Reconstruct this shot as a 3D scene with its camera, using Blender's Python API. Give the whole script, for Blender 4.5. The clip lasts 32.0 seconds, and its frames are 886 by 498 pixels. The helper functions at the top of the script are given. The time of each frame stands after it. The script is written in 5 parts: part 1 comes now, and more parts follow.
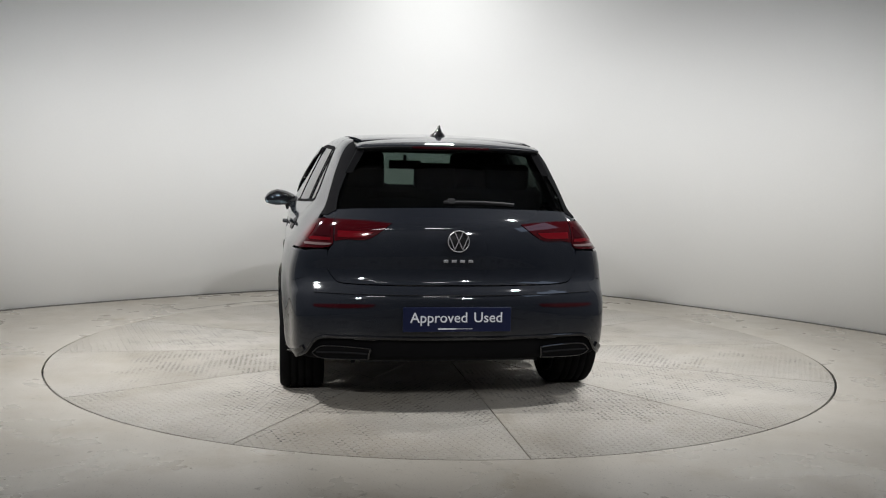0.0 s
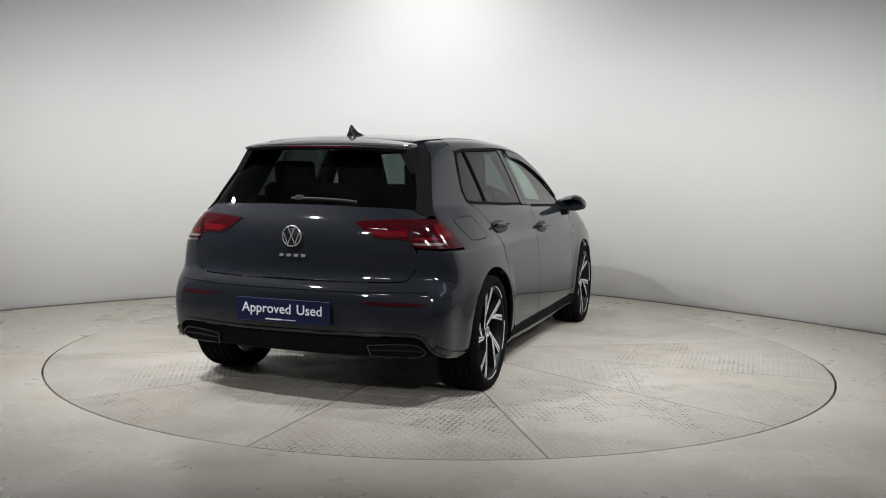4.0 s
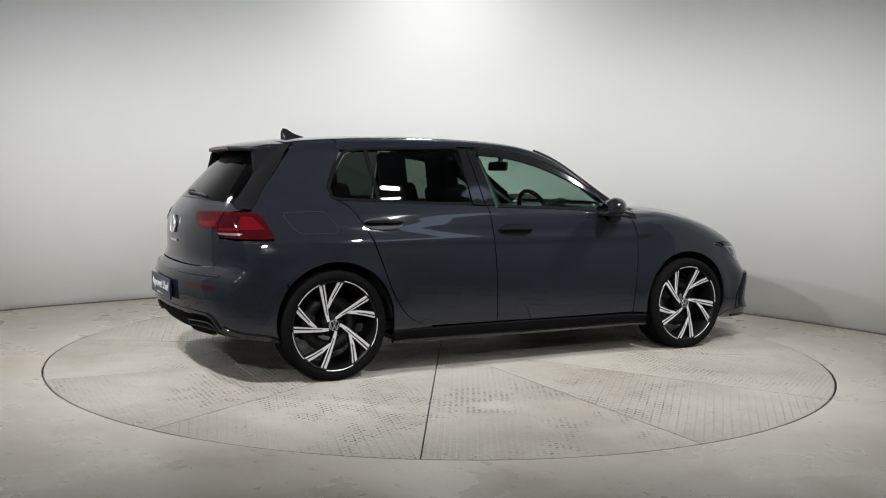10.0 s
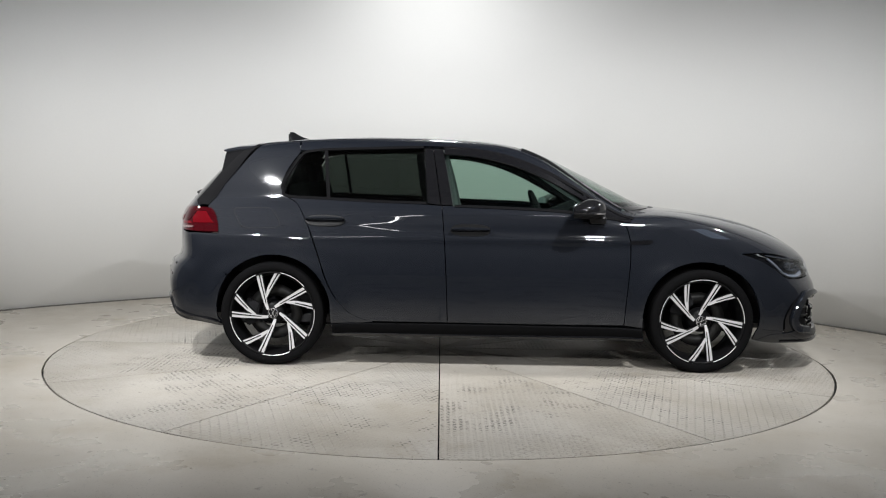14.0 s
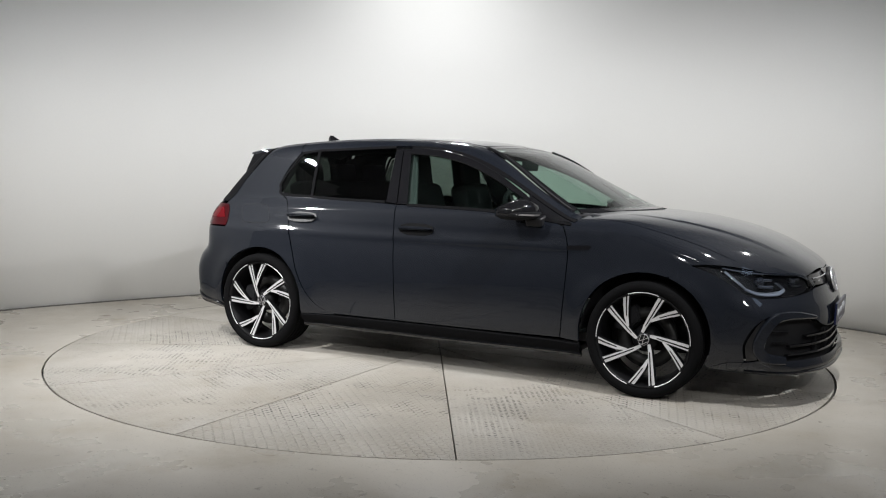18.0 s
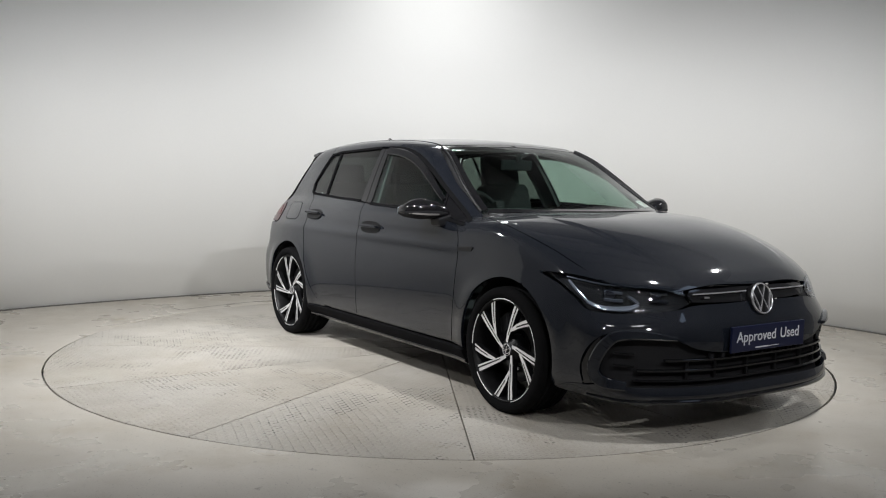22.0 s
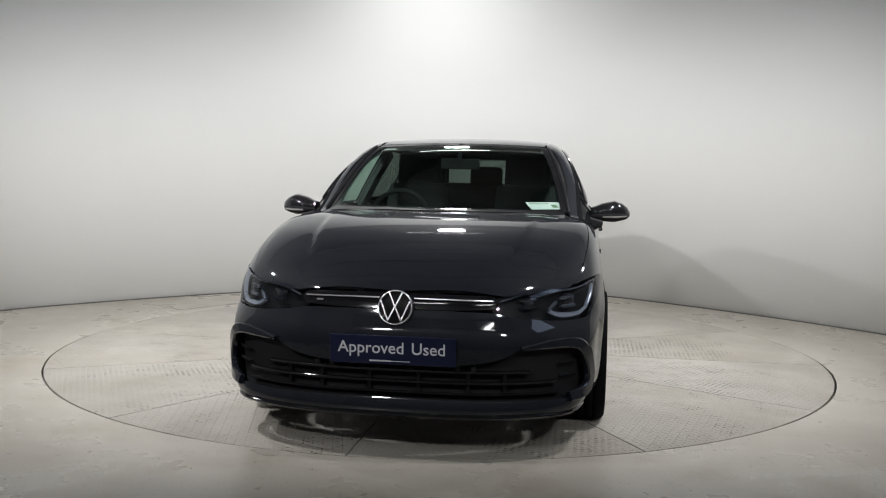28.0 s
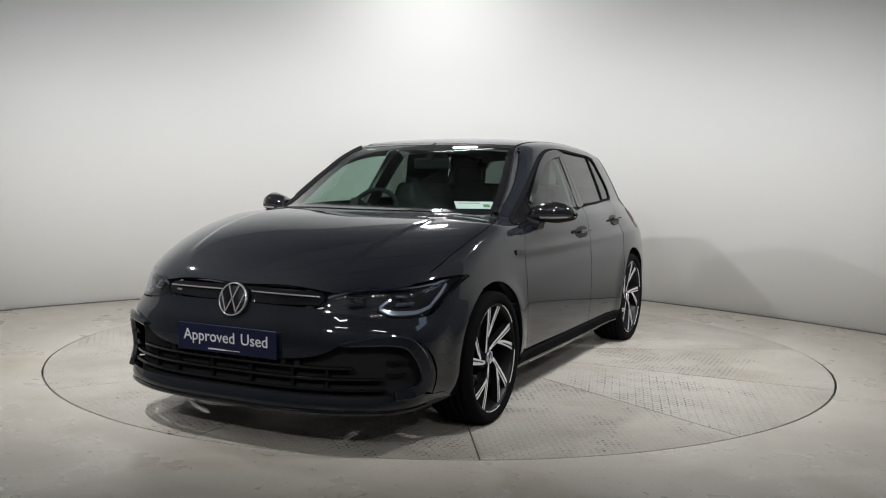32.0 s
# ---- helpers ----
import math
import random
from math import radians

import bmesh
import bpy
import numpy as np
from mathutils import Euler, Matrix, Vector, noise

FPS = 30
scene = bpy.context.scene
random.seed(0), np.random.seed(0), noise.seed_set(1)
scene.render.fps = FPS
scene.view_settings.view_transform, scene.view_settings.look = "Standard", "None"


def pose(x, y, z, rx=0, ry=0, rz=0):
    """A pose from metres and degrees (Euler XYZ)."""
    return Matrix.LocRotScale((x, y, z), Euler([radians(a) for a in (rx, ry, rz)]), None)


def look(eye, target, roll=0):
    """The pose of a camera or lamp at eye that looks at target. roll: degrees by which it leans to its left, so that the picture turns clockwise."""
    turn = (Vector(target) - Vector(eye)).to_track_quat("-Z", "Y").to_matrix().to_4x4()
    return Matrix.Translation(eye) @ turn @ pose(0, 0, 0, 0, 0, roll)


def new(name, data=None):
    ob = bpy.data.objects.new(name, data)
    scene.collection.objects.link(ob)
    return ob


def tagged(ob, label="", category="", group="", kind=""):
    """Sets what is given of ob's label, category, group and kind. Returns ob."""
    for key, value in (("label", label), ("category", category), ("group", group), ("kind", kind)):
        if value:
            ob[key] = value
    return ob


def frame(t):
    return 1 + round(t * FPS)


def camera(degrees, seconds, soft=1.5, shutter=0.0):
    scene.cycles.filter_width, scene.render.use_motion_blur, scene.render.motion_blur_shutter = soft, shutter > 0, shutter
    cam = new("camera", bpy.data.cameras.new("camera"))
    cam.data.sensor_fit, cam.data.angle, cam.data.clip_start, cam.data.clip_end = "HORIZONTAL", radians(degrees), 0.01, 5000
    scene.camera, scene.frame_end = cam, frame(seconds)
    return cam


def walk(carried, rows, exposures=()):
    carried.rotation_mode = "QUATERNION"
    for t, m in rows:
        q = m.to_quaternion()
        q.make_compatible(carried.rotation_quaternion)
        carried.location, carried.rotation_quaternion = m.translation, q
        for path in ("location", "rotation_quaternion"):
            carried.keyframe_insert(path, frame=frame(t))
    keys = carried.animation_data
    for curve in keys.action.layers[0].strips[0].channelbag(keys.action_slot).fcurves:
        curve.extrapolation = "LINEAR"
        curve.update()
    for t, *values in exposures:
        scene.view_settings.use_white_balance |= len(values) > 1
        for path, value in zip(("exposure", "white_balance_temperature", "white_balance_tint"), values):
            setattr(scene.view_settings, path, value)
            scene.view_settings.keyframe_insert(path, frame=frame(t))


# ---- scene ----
cam = camera(51.25, 32.0, soft=1.1)
EYE = Vector((0, -6.284, 1.188))
STAND = look(EYE, EYE + Vector((.00155, .99677, -.08033)), 1.047)
walk(cam, [(0, STAND), (32, STAND)])

# ---- light: the lamps of the studio, and added fill lamps ----
world = bpy.data.worlds.new("world")
scene.world = world
world.use_nodes = True
world.node_tree.nodes["Background"].inputs[0].default_value = (.72, .76, .8, 1)
world.node_tree.nodes["Background"].inputs[1].default_value = .02
scene.view_settings.exposure = 0.0


def lamp(name, eye, target, size, watts, tint=(1, .98, .95), spread=180):
    data = bpy.data.lights.new(name, "AREA")
    data.shape, data.size, data.size_y, data.energy, data.color = "RECTANGLE", size[0], size[1], watts, tint
    data.spread = radians(spread)
    ob = new(name, data)
    ob.matrix_world = look(eye, target)
    return ob


WARM = (.992, .995, 1)
lamp("wall_washer_light", (-.02, 2.35, 3.62), (0, 3.2, 2.2), (.9, .25), 15, WARM)
# a ring of floodlights round the turntable
lamp("flood_light", (.03, 2.6, 3.45), (0, -.4, .3), (.30, .10), 16, WARM, 150)
for x, y, z, watts in ((-3.35, -.2, 3.05, 25), (3.25, 0, 3.15, 22)):
    lamp("flood_light", (x, y, z), (0, .0, .0), (.13, .06), watts * .92, WARM, 80)
for x, y, z, watts in ((-2.25, -2.6, 3.3, 62), (1.85, -2.45, 3.5, 56)):
    lamp("flood_light", (x, y, z), (x * .35, .9, -.3), (.16, .07), watts * .92, WARM, 100)
# added fill lamps, no real fixtures, to brighten the wall and floor
for x, tx, watts in ((-2.2, -2.5, 34), (2.2, 2.5, 28)):
    lamp("studio_light", (x, -6.9, 3.4), (tx, 2.6, .1), (.26, .15), watts, WARM, 78)
# unseen fill lamps added behind the camera to brighten what the car mirrors
for x in (-1.7, 1.6):
    lamp("ceiling_light", (x, -7.9, 5.7), (x, -7.7, 0), (1.2, .16), 30, WARM)


# ---- materials ----
def material(name, colour, rough=.5, metal=0., coat=0., grain=0., scale=40., bump=0., spec=.5, mottle=0., mottle_scale=3.):
    """A painted, cast or woven surface: fine grain and broad mottling in colour and roughness."""
    m = bpy.data.materials.new(name)
    m.use_nodes = True
    n, l = m.node_tree.nodes, m.node_tree.links
    b = n["Principled BSDF"]
    b.inputs["Base Color"].default_value = (*colour, 1)
    b.inputs["Roughness"].default_value, b.inputs["Metallic"].default_value = rough, metal
    b.inputs["Coat Weight"].default_value, b.inputs["Coat Roughness"].default_value = coat, .045
    b.inputs["Specular IOR Level"].default_value = spec
    if grain or mottle or bump:
        co = n.new("ShaderNodeTexCoord")
        fine = n.new("ShaderNodeTexNoise")
        fine.inputs["Scale"].default_value, fine.inputs["Detail"].default_value = scale, 5
        l.new(co.outputs["Object"], fine.inputs["Vector"])
        broad = n.new("ShaderNodeTexNoise")
        broad.inputs["Scale"].default_value, broad.inputs["Detail"].default_value = mottle_scale, 4
        l.new(co.outputs["Object"], broad.inputs["Vector"])
        add = n.new("ShaderNodeMath")
        add.operation = "MULTIPLY_ADD"
        l.new(fine.outputs["Fac"], add.inputs[0])
        add.inputs[1].default_value = grain
        mul = n.new("ShaderNodeMath")
        mul.operation = "MULTIPLY_ADD"
        l.new(broad.outputs["Fac"], mul.inputs[0])
        mul.inputs[1].default_value, mul.inputs[2].default_value = mottle, 1 - (grain + mottle) / 2
        l.new(mul.outputs[0], add.inputs[2])
        mix = n.new("ShaderNodeVectorMath")
        mix.operation = "SCALE"
        mix.inputs[0].default_value = colour
        l.new(add.outputs[0], mix.inputs["Scale"])
        l.new(mix.outputs[0], b.inputs["Base Color"])
        if bump:
            bp = n.new("ShaderNodeBump")
            bp.inputs["Strength"].default_value, bp.inputs["Distance"].default_value = bump, .002
            l.new(fine.outputs["Fac"], bp.inputs["Height"])
            l.new(bp.outputs[0], b.inputs["Normal"])
    return m


def glass(name, tint, gloss=.05):
    """A pane: it dims what is behind it and mirrors at its face."""
    m = bpy.data.materials.new(name)
    m.use_nodes = True
    n, l = m.node_tree.nodes, m.node_tree.links
    n.remove(n["Principled BSDF"])
    clear, shine, mix = n.new("ShaderNodeBsdfTransparent"), n.new("ShaderNodeBsdfGlossy"), n.new("ShaderNodeMixShader")
    edge, power, fres = n.new("ShaderNodeLayerWeight"), n.new("ShaderNodeMath"), n.new("ShaderNodeMath")
    clear.inputs[0].default_value = (*tint, 1)
    shine.inputs["Roughness"].default_value = .01
    edge.inputs["Blend"].default_value = .5
    power.operation, power.inputs[1].default_value = "POWER", 5
    fres.operation, fres.inputs[1].default_value, fres.inputs[2].default_value = "MULTIPLY_ADD", 1 - gloss, gloss
    l.new(edge.outputs["Facing"], power.inputs[0])
    l.new(power.outputs[0], fres.inputs[0])
    l.new(fres.outputs[0], mix.inputs[0])
    l.new(clear.outputs[0], mix.inputs[1])
    l.new(shine.outputs[0], mix.inputs[2])
    l.new(mix.outputs[0], n["Material Output"].inputs[0])
    return m


PAINT = material("dark_grey_metallic_paint", (.0044, .0059, .0096), .6, .0, 1.0, .2, 900, 0, .08, .06, 2)
GLOSS_BLACK = material("gloss_black", (.0065, .0065, .0075), .08, 0, 0)
SATIN_BLACK = material("satin_black", (.008, .008, .009), .4, 0, 0, 0, 40, 0, .2)
INTAKE = material("intake_black", (.017, .017, .0185), .8, 0, 0, .3, 200, .2, .08)
MATT_BLACK = material("matt_black", (.006, .006, .0066), .85, 0, 0, .3, 200, .1, .03)
PLASTIC = material("black_plastic", (.007, .007, .008), .55, 0, 0, .3, 300, .25)
RUBBER = material("tyre_rubber", (.0052, .0052, .0055), .85, 0, 0, .3, 60, .2, .03, .4, 6)
RIM_BLACK = material("rim_black", (.0045, .0045, .005), .4, .0, .0, 0, 40, 0, .15)
ALU = material("machined_aluminium", (.72, .72, .73), .36, .55, 0, .15, 120, .1)
CHROME = material("chrome", (.72, .72, .74), .20, .85)
DISC = material("brake_disc_steel", (.007, .0068, .0065), .5, .0, 0, .2, 80)
GLASS = glass("clear_window_glass", (.56, .69, .63))
DARK_GLASS = glass("privacy_glass", (.17, .195, .18))
TAIL_GLASS = glass("tailgate_privacy_glass", (.15, .175, .165), .06)
LENS = glass("lamp_lens", (.86, .89, .93), .035)
RED = material("red_lamp_lens", (.078, .0022, .0045), .05, 0, 0, 0, 40, 0, .4)
RED_MID = material("red_lens_body", (.029, .0016, .003), .05, 0, 0, 0, 40, 0, .4)
RED_DARK = material("dark_red_lens", (.020, .0015, .003), .05, 0, 0)
CLEAR_LENS = material("white_lamp_lens", (.24, .23, .23), .15, 0, 1.0)
LAMP_BLACK = material("lamp_housing", (.004, .0042, .005), .5, .0, 0, 0, 40, 0, .2)
DRL = material("light_guide", (.24, .26, .30), .15, .1, .8)
PLATE_BLUE = material("plate_blue", (.004, .0065, .027), .3, 0, 0, 0, 40, 0, .4)
WHITE_INK = material("white_ink", (.50, .51, .54), .5)
FABRIC = material("dark_seat_fabric", (.028, .028, .030), .9, 0, 0, .5, 300, .4, .2)
TRIM_GREY = material("grey_headliner", (.26, .26, .25), .9, 0, 0, .2, 200, .2, .2)
INTERIOR = material("dark_cabin_plastic", (.042, .042, .045), .6, 0, 0, .2, 300, .2)
PAPER = material("paper_disc", (.92, .80, .85), .7)
GREEN_INK = material("green_ink", (.22, .27, .17), .7)


def wall_material():
    m = material("white_wall_paint", (.80, .80, .785), .55, 0, 0, .03, 60, .12, .4, .05, .9)
    return m


def floor_material(name, colour, tread):
    """Painted floor, scuffed and stained; tread: raised lozenges, their paint worn off in patches."""
    m = bpy.data.materials.new(name)
    m.use_nodes = True
    n, l = m.node_tree.nodes, m.node_tree.links
    b = n["Principled BSDF"]
    co = n.new("ShaderNodeTexCoord")
    info, shift = n.new("ShaderNodeObjectInfo"), n.new("ShaderNodeVectorMath")
    shift.operation = "MULTIPLY_ADD"
    shift.inputs[1].default_value = (31, 17, 23)
    l.new(info.outputs["Random"], shift.inputs[0])
    l.new(co.outputs["Object"], shift.inputs[2])

    def noise_at(scale, detail, rough=.5):
        x = n.new("ShaderNodeTexNoise")
        x.inputs["Scale"].default_value, x.inputs["Detail"].default_value, x.inputs["Roughness"].default_value = scale, detail, rough
        l.new(shift.outputs[0], x.inputs["Vector"])
        return x.outputs["Fac"]

    def steps(value, *stops):
        x = n.new("ShaderNodeValToRGB")
        while len(x.color_ramp.elements) < len(stops):
            x.color_ramp.elements.new(.5)
        for e, (p, c) in zip(x.color_ramp.elements, stops):
            e.position, e.color = p, (*c, 1) if isinstance(c, tuple) else (c, c, c, 1)
        l.new(value, x.inputs[0])
        return x.outputs[0]

    def mixed(a, c, fac, kind="MIX"):
        x = n.new("ShaderNodeMix")
        x.data_type, x.blend_type = "RGBA", kind
        for socket, v in ((x.inputs[0], fac), (x.inputs[6], a), (x.inputs[7], c)):
            if isinstance(v, (tuple, float)):
                socket.default_value = (*v, 1) if isinstance(v, tuple) else v
            else:
                l.new(v, socket)
        return x.outputs[2]

    def sums(op, a, c=0.):
        x = n.new("ShaderNodeMath")
        x.operation = op
        for socket, v in zip(x.inputs, (a, c)):
            if isinstance(v, float):
                socket.default_value = v
            else:
                l.new(v, socket)
        return x.outputs[0]

    r, g, bl = colour
    base = steps(noise_at(.9, 5), (.3, (r * .90, g * .885, bl * .86)), (.5, colour), (.7, (r * 1.06, g * 1.05, bl * 1.04)))
    base = mixed(base, (r * .72, g * .66, bl * .56), steps(noise_at(2.3, 9, .68), (.54, 0.), (.70, .55)))
    base = mixed(base, (.12, .105, .088), steps(noise_at(17, 7, .65), (.63, 0.), (.70, .6)))
    base = mixed(base, (.05, .046, .04), steps(noise_at(55, 3, .6), (.695, 0.), (.73, .85)))
    base = mixed(base, (.16, .145, .125), steps(noise_at(150, 2, .6), (.62, 0.), (.70, .55)))
    height = noise_at(90, 3)
    if tread:
        # lozenges that lean left and right in turn, one to a cell
        sep = n.new("ShaderNodeSeparateXYZ")
        l.new(co.outputs["Object"], sep.inputs[0])
        gx, gy = sums("MULTIPLY", sep.outputs[0], 33.), sums("MULTIPLY", sep.outputs[1], 33.)
        odd = sums("MODULO", sums("ADD", sums("ADD", sums("FLOOR", gx), sums("FLOOR", gy)), 400.), 2.)
        qx, qy = sums("SUBTRACT", sums("FRACT", gx), .5), sums("SUBTRACT", sums("FRACT", gy), .5)
        p, q = sums("ABSOLUTE", sums("ADD", qx, qy)), sums("ABSOLUTE", sums("SUBTRACT", qx, qy))
        even = sums("SUBTRACT", 1., odd)
        long = sums("ADD", sums("MULTIPLY", p, odd), sums("MULTIPLY", q, even))
        short = sums("ADD", sums("MULTIPLY", q, odd), sums("MULTIPLY", p, even))
        shape = sums("ADD", sums("MULTIPLY", long, 1.15), sums("MULTIPLY", short, 2.8))
        tread_h = steps(shape, (.62, 1.), (.98, 0.))
        away = n.new("ShaderNodeVectorMath")
        away.operation = "LENGTH"
        l.new(co.outputs["Object"], away.inputs[0])
        track = steps(sums("MULTIPLY", away.outputs["Value"], .4), (.36, 0.), (.50, 1.), (.70, 1.), (.84, 0.))
        worn = steps(sums("ADD", noise_at(1.9, 7, .66), sums("MULTIPLY", track, .105)), (.545, 0.), (.60, 1.))
        chipped = steps(noise_at(8, 6, .72), (.46, 0.), (.54, 1.))
        grime = sums("MULTIPLY", sums("MULTIPLY", worn, chipped), tread_h)
        base = mixed(base, (r * .76, g * .72, bl * .66), sums("MULTIPLY", steps(noise_at(1.1, 6, .6), (.42, 0.), (.60, 1.)), .42))
        base = mixed(base, (.040, .036, .030), sums("MULTIPLY", grime, .95))
        clear = steps(noise_at(.8, 4, .6), (.40, .06), (.62, 1.))
        height = sums("ADD", sums("MULTIPLY", sums("MULTIPLY", tread_h, clear), 1.5), sums("MULTIPLY", height, .3))
    bp = n.new("ShaderNodeBump")
    bp.inputs["Strength"].default_value, bp.inputs["Distance"].default_value = (1.0, .0055) if tread else (.18, .001)
    l.new(height, bp.inputs["Height"])
    l.new(bp.outputs[0], b.inputs["Normal"])
    l.new(base, b.inputs["Base Color"])
    l.new(steps(noise_at(3.1, 5), (.35, .24 if not tread else .34), (.7, .46 if not tread else .58)), b.inputs["Roughness"])
    return m


WALL = wall_material()
FLOOR = floor_material("worn_beige_floor_paint", (.405, .378, .332), False)
TREAD = floor_material("worn_painted_tread_plate", (.395, .373, .336), True)
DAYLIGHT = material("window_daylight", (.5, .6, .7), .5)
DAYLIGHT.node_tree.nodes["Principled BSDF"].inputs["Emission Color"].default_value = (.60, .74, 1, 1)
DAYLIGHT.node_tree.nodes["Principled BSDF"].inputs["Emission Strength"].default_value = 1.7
SEALANT = material("grey_sealant", (.10, .095, .085), .8, 0, 0, .6, 30)
GAP_BLACK = material("dark_gap", (.008, .008, .008), .9)
CEILING = material("grey_ceiling", (.34, .34, .345), .8, 0, 0, .2, 6, 0, .3, .4, 1)
BACK_WALL = material("grey_back_wall", (.25, .25, .255), .8, 0, 0, .1, 20, 0, .3, .3, .8)


# ---- mesh helpers ----
def part(name, bm, mat, parent=None, label=""):
    """Links a bmesh as one mesh object under a thing or a part."""
    me = bpy.data.meshes.new(name)
    bm.to_mesh(me)
    bm.free()
    return set_part(name, me, mat, parent, label)


def set_part(name, me, mat, parent=None, label=""):
    for m in mat if isinstance(mat, (list, tuple)) else (mat,):
        me.materials.append(m)
    ob = new(name, me)
    ob.parent = parent
    return tagged(ob, label)


def raw(name, verts, faces, mat, parent=None, label="", smooth=False):
    me = bpy.data.meshes.new(name)
    me.from_pydata([tuple(map(float, v)) for v in verts], [], [tuple(map(int, f)) for f in faces])
    if smooth:
        me.shade_smooth()
    me.update()
    return set_part(name, me, mat, parent, label)


def box(bm, lo, hi, bevel=0., m=None):
    r = bmesh.ops.create_cube(bm, size=1)
    vs = r["verts"]
    c, d = [(a + b) / 2 for a, b in zip(lo, hi)], [b - a for a, b in zip(lo, hi)]
    bmesh.ops.transform(bm, matrix=(m or Matrix()) @ Matrix.Translation(c) @ Matrix.Diagonal((*d, 1)), verts=vs)
    if bevel:
        es = list({e for v in vs for e in v.link_edges})
        bmesh.ops.bevel(bm, geom=es, offset=bevel, segments=3, affect="EDGES", profile=.6)
    return bm


def lathe(profile, n, closed=False):
    """A ring round the y axis from (radius, y) points."""
    verts, faces, k = [], [], len(profile)
    for i in range(n):
        a = 2 * math.pi * i / n
        verts += [(r * math.cos(a), y, r * math.sin(a)) for r, y in profile]
        j = (i + 1) % n
        for q in range(k if closed else k - 1):
            w = (q + 1) % k
            faces.append((i * k + q, i * k + w, j * k + w, j * k + q))
    return verts, faces


def spline(points, n, closed=False):
    """A smooth curve through the points, n steps between each two."""
    p = np.array(points, float)
    k = len(p)
    out = []
    for i in range(k if closed else k - 1):
        a, b, c, d = (p[(i + j) % k] if closed else p[min(max(i + j, 0), k - 1)] for j in (-1, 0, 1, 2))
        for u in np.arange(n) / n:
            out.append(0.5 * (2 * b + (c - a) * u + (2 * a - 5 * b + 4 * c - d) * u * u + (3 * b - a - 3 * c + d) * u ** 3))
    if not closed:
        out.append(p[-1])
    return np.array(out)


# ---- setting: a round white studio with a turntable ----
TABLE_R = 2.505
# the joint round the turntable: its width by compass angle, where dirt has not filled it
GAP_AT = (0, 20, 40, 140, 147, 152, 158, 164, 178, 190, 205, 225, 238, 252, 285, 305, 322, 335, 345, 352, 360)
GAP_WIDE = (.003, .002, .002, .002, .003, .009, .009, .003, .002, .009, .0125, .014, .012, .0085, .0085, .010, .0125, .014, .014, .008, .003)


def setting():
    # two long wall runs that meet in a wide rounded corner, then straight on past the camera
    west, east, start, crest, top = -4.12, 3.92, -.70, 3.35, 6.0
    run = [(3.92, -.7), (3.80, .15), (3.50, .81), (3.15, 1.32), (2.80, 1.75), (2.34, 2.26), (1.85, 2.74), (1.32, 3.12), (.75, 3.29), (.1, 3.35), (-.6, 3.28), (-1.35, 3.03), (-1.95, 2.69), (-2.50, 2.29), (-3.10, 1.79), (-3.63, 1.25), (-3.98, .5), (-4.12, -.7)]
    line = [tuple(p) for p in spline(run, 8)]
    out = []
    for i, (x, y) in enumerate(line):
        (ax, ay), (bx, by) = line[max(i - 1, 0)], line[min(i + 1, len(line) - 1)]
        d = Vector((by - ay, ax - bx, 0)).normalized()
        out.append((x + .15 * d.x, y + .15 * d.y if 0 < i < len(line) - 1 else y))
    verts, faces, k = [], [], len(line)
    for z in (0, crest):
        verts += [(x, y, z) for x, y in line] + [(x, y, z) for x, y in out]
    for i in range(k - 1):
        a, b = i, i + 1
        faces += [(a, b, 2 * k + b, 2 * k + a), (k + b, k + a, 3 * k + a, 3 * k + b), (2 * k + a, 2 * k + b, 3 * k + b, 3 * k + a), (a, k + a, k + b, b)]
    w = raw("wall_curved", verts, faces, WALL, None, "", True)
    tagged(w, "smooth white-painted curved studio wall", "wall", "", "structure")
    # plain workshop wall above the white one
    verts = [(x, y, z) for z in (crest, top) for x, y in out]
    raw_up = raw("wall_upper", verts, [(i, i + 1, k + i + 1, k + i) for i in range(k - 1)], BACK_WALL, None, "", True)
    raw_up.modifiers.new("thickness", "SOLIDIFY").thickness = .12
    tagged(raw_up, "plain grey workshop wall above the studio wall", "wall", "", "structure")
    for name, x in (("wall_left", west - .15), ("wall_right", east)):
        bm = bmesh.new()
        box(bm, (x, -9.0, 0), (x + .15, start - .004, top))
        tagged(part(name, bm, BACK_WALL), "plain dark grey side wall of the workshop", "wall", "", "structure")
    bm = bmesh.new()
    box(bm, (west - .15, -9.2, 0), (east + .15, -9.0, top))
    tagged(part("wall_back", bm, BACK_WALL), "plain grey wall behind the camera", "wall", "", "structure")
    bm = bmesh.new()
    box(bm, (-4.4, -9.2, top), (4.4, 3.6, top + .2))
    for y in np.arange(-8.4, 3, 1.5):
        box(bm, (-4.1, y, top - .18), (3.9, y + .14, top))
    tagged(part("ceiling", bm, CEILING), "plain grey ceiling with cross beams", "ceiling", "", "structure")
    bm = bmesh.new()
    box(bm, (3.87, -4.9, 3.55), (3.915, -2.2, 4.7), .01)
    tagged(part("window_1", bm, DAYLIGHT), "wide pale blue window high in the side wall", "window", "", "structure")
    # dark joint where the wall meets the floor
    ring = [(x - (o - x) * .08, y - (p - y) * .08) for (x, y), (o, p) in zip(line, out)]
    verts = [(x, y, z) for z in (.0, .010) for x, y in ring] + [(x, y, .010) for x, y in line]
    k = len(ring)
    faces = [(i, i + 1, k + i + 1, k + i) for i in range(k - 1)] + [(k + i, k + i + 1, 2 * k + i + 1, 2 * k + i) for i in range(k - 1)]
    tagged(raw("baseboard", verts, faces, SEALANT), "thin grey sealant line at the foot of the wall", "trim", "", "structure")
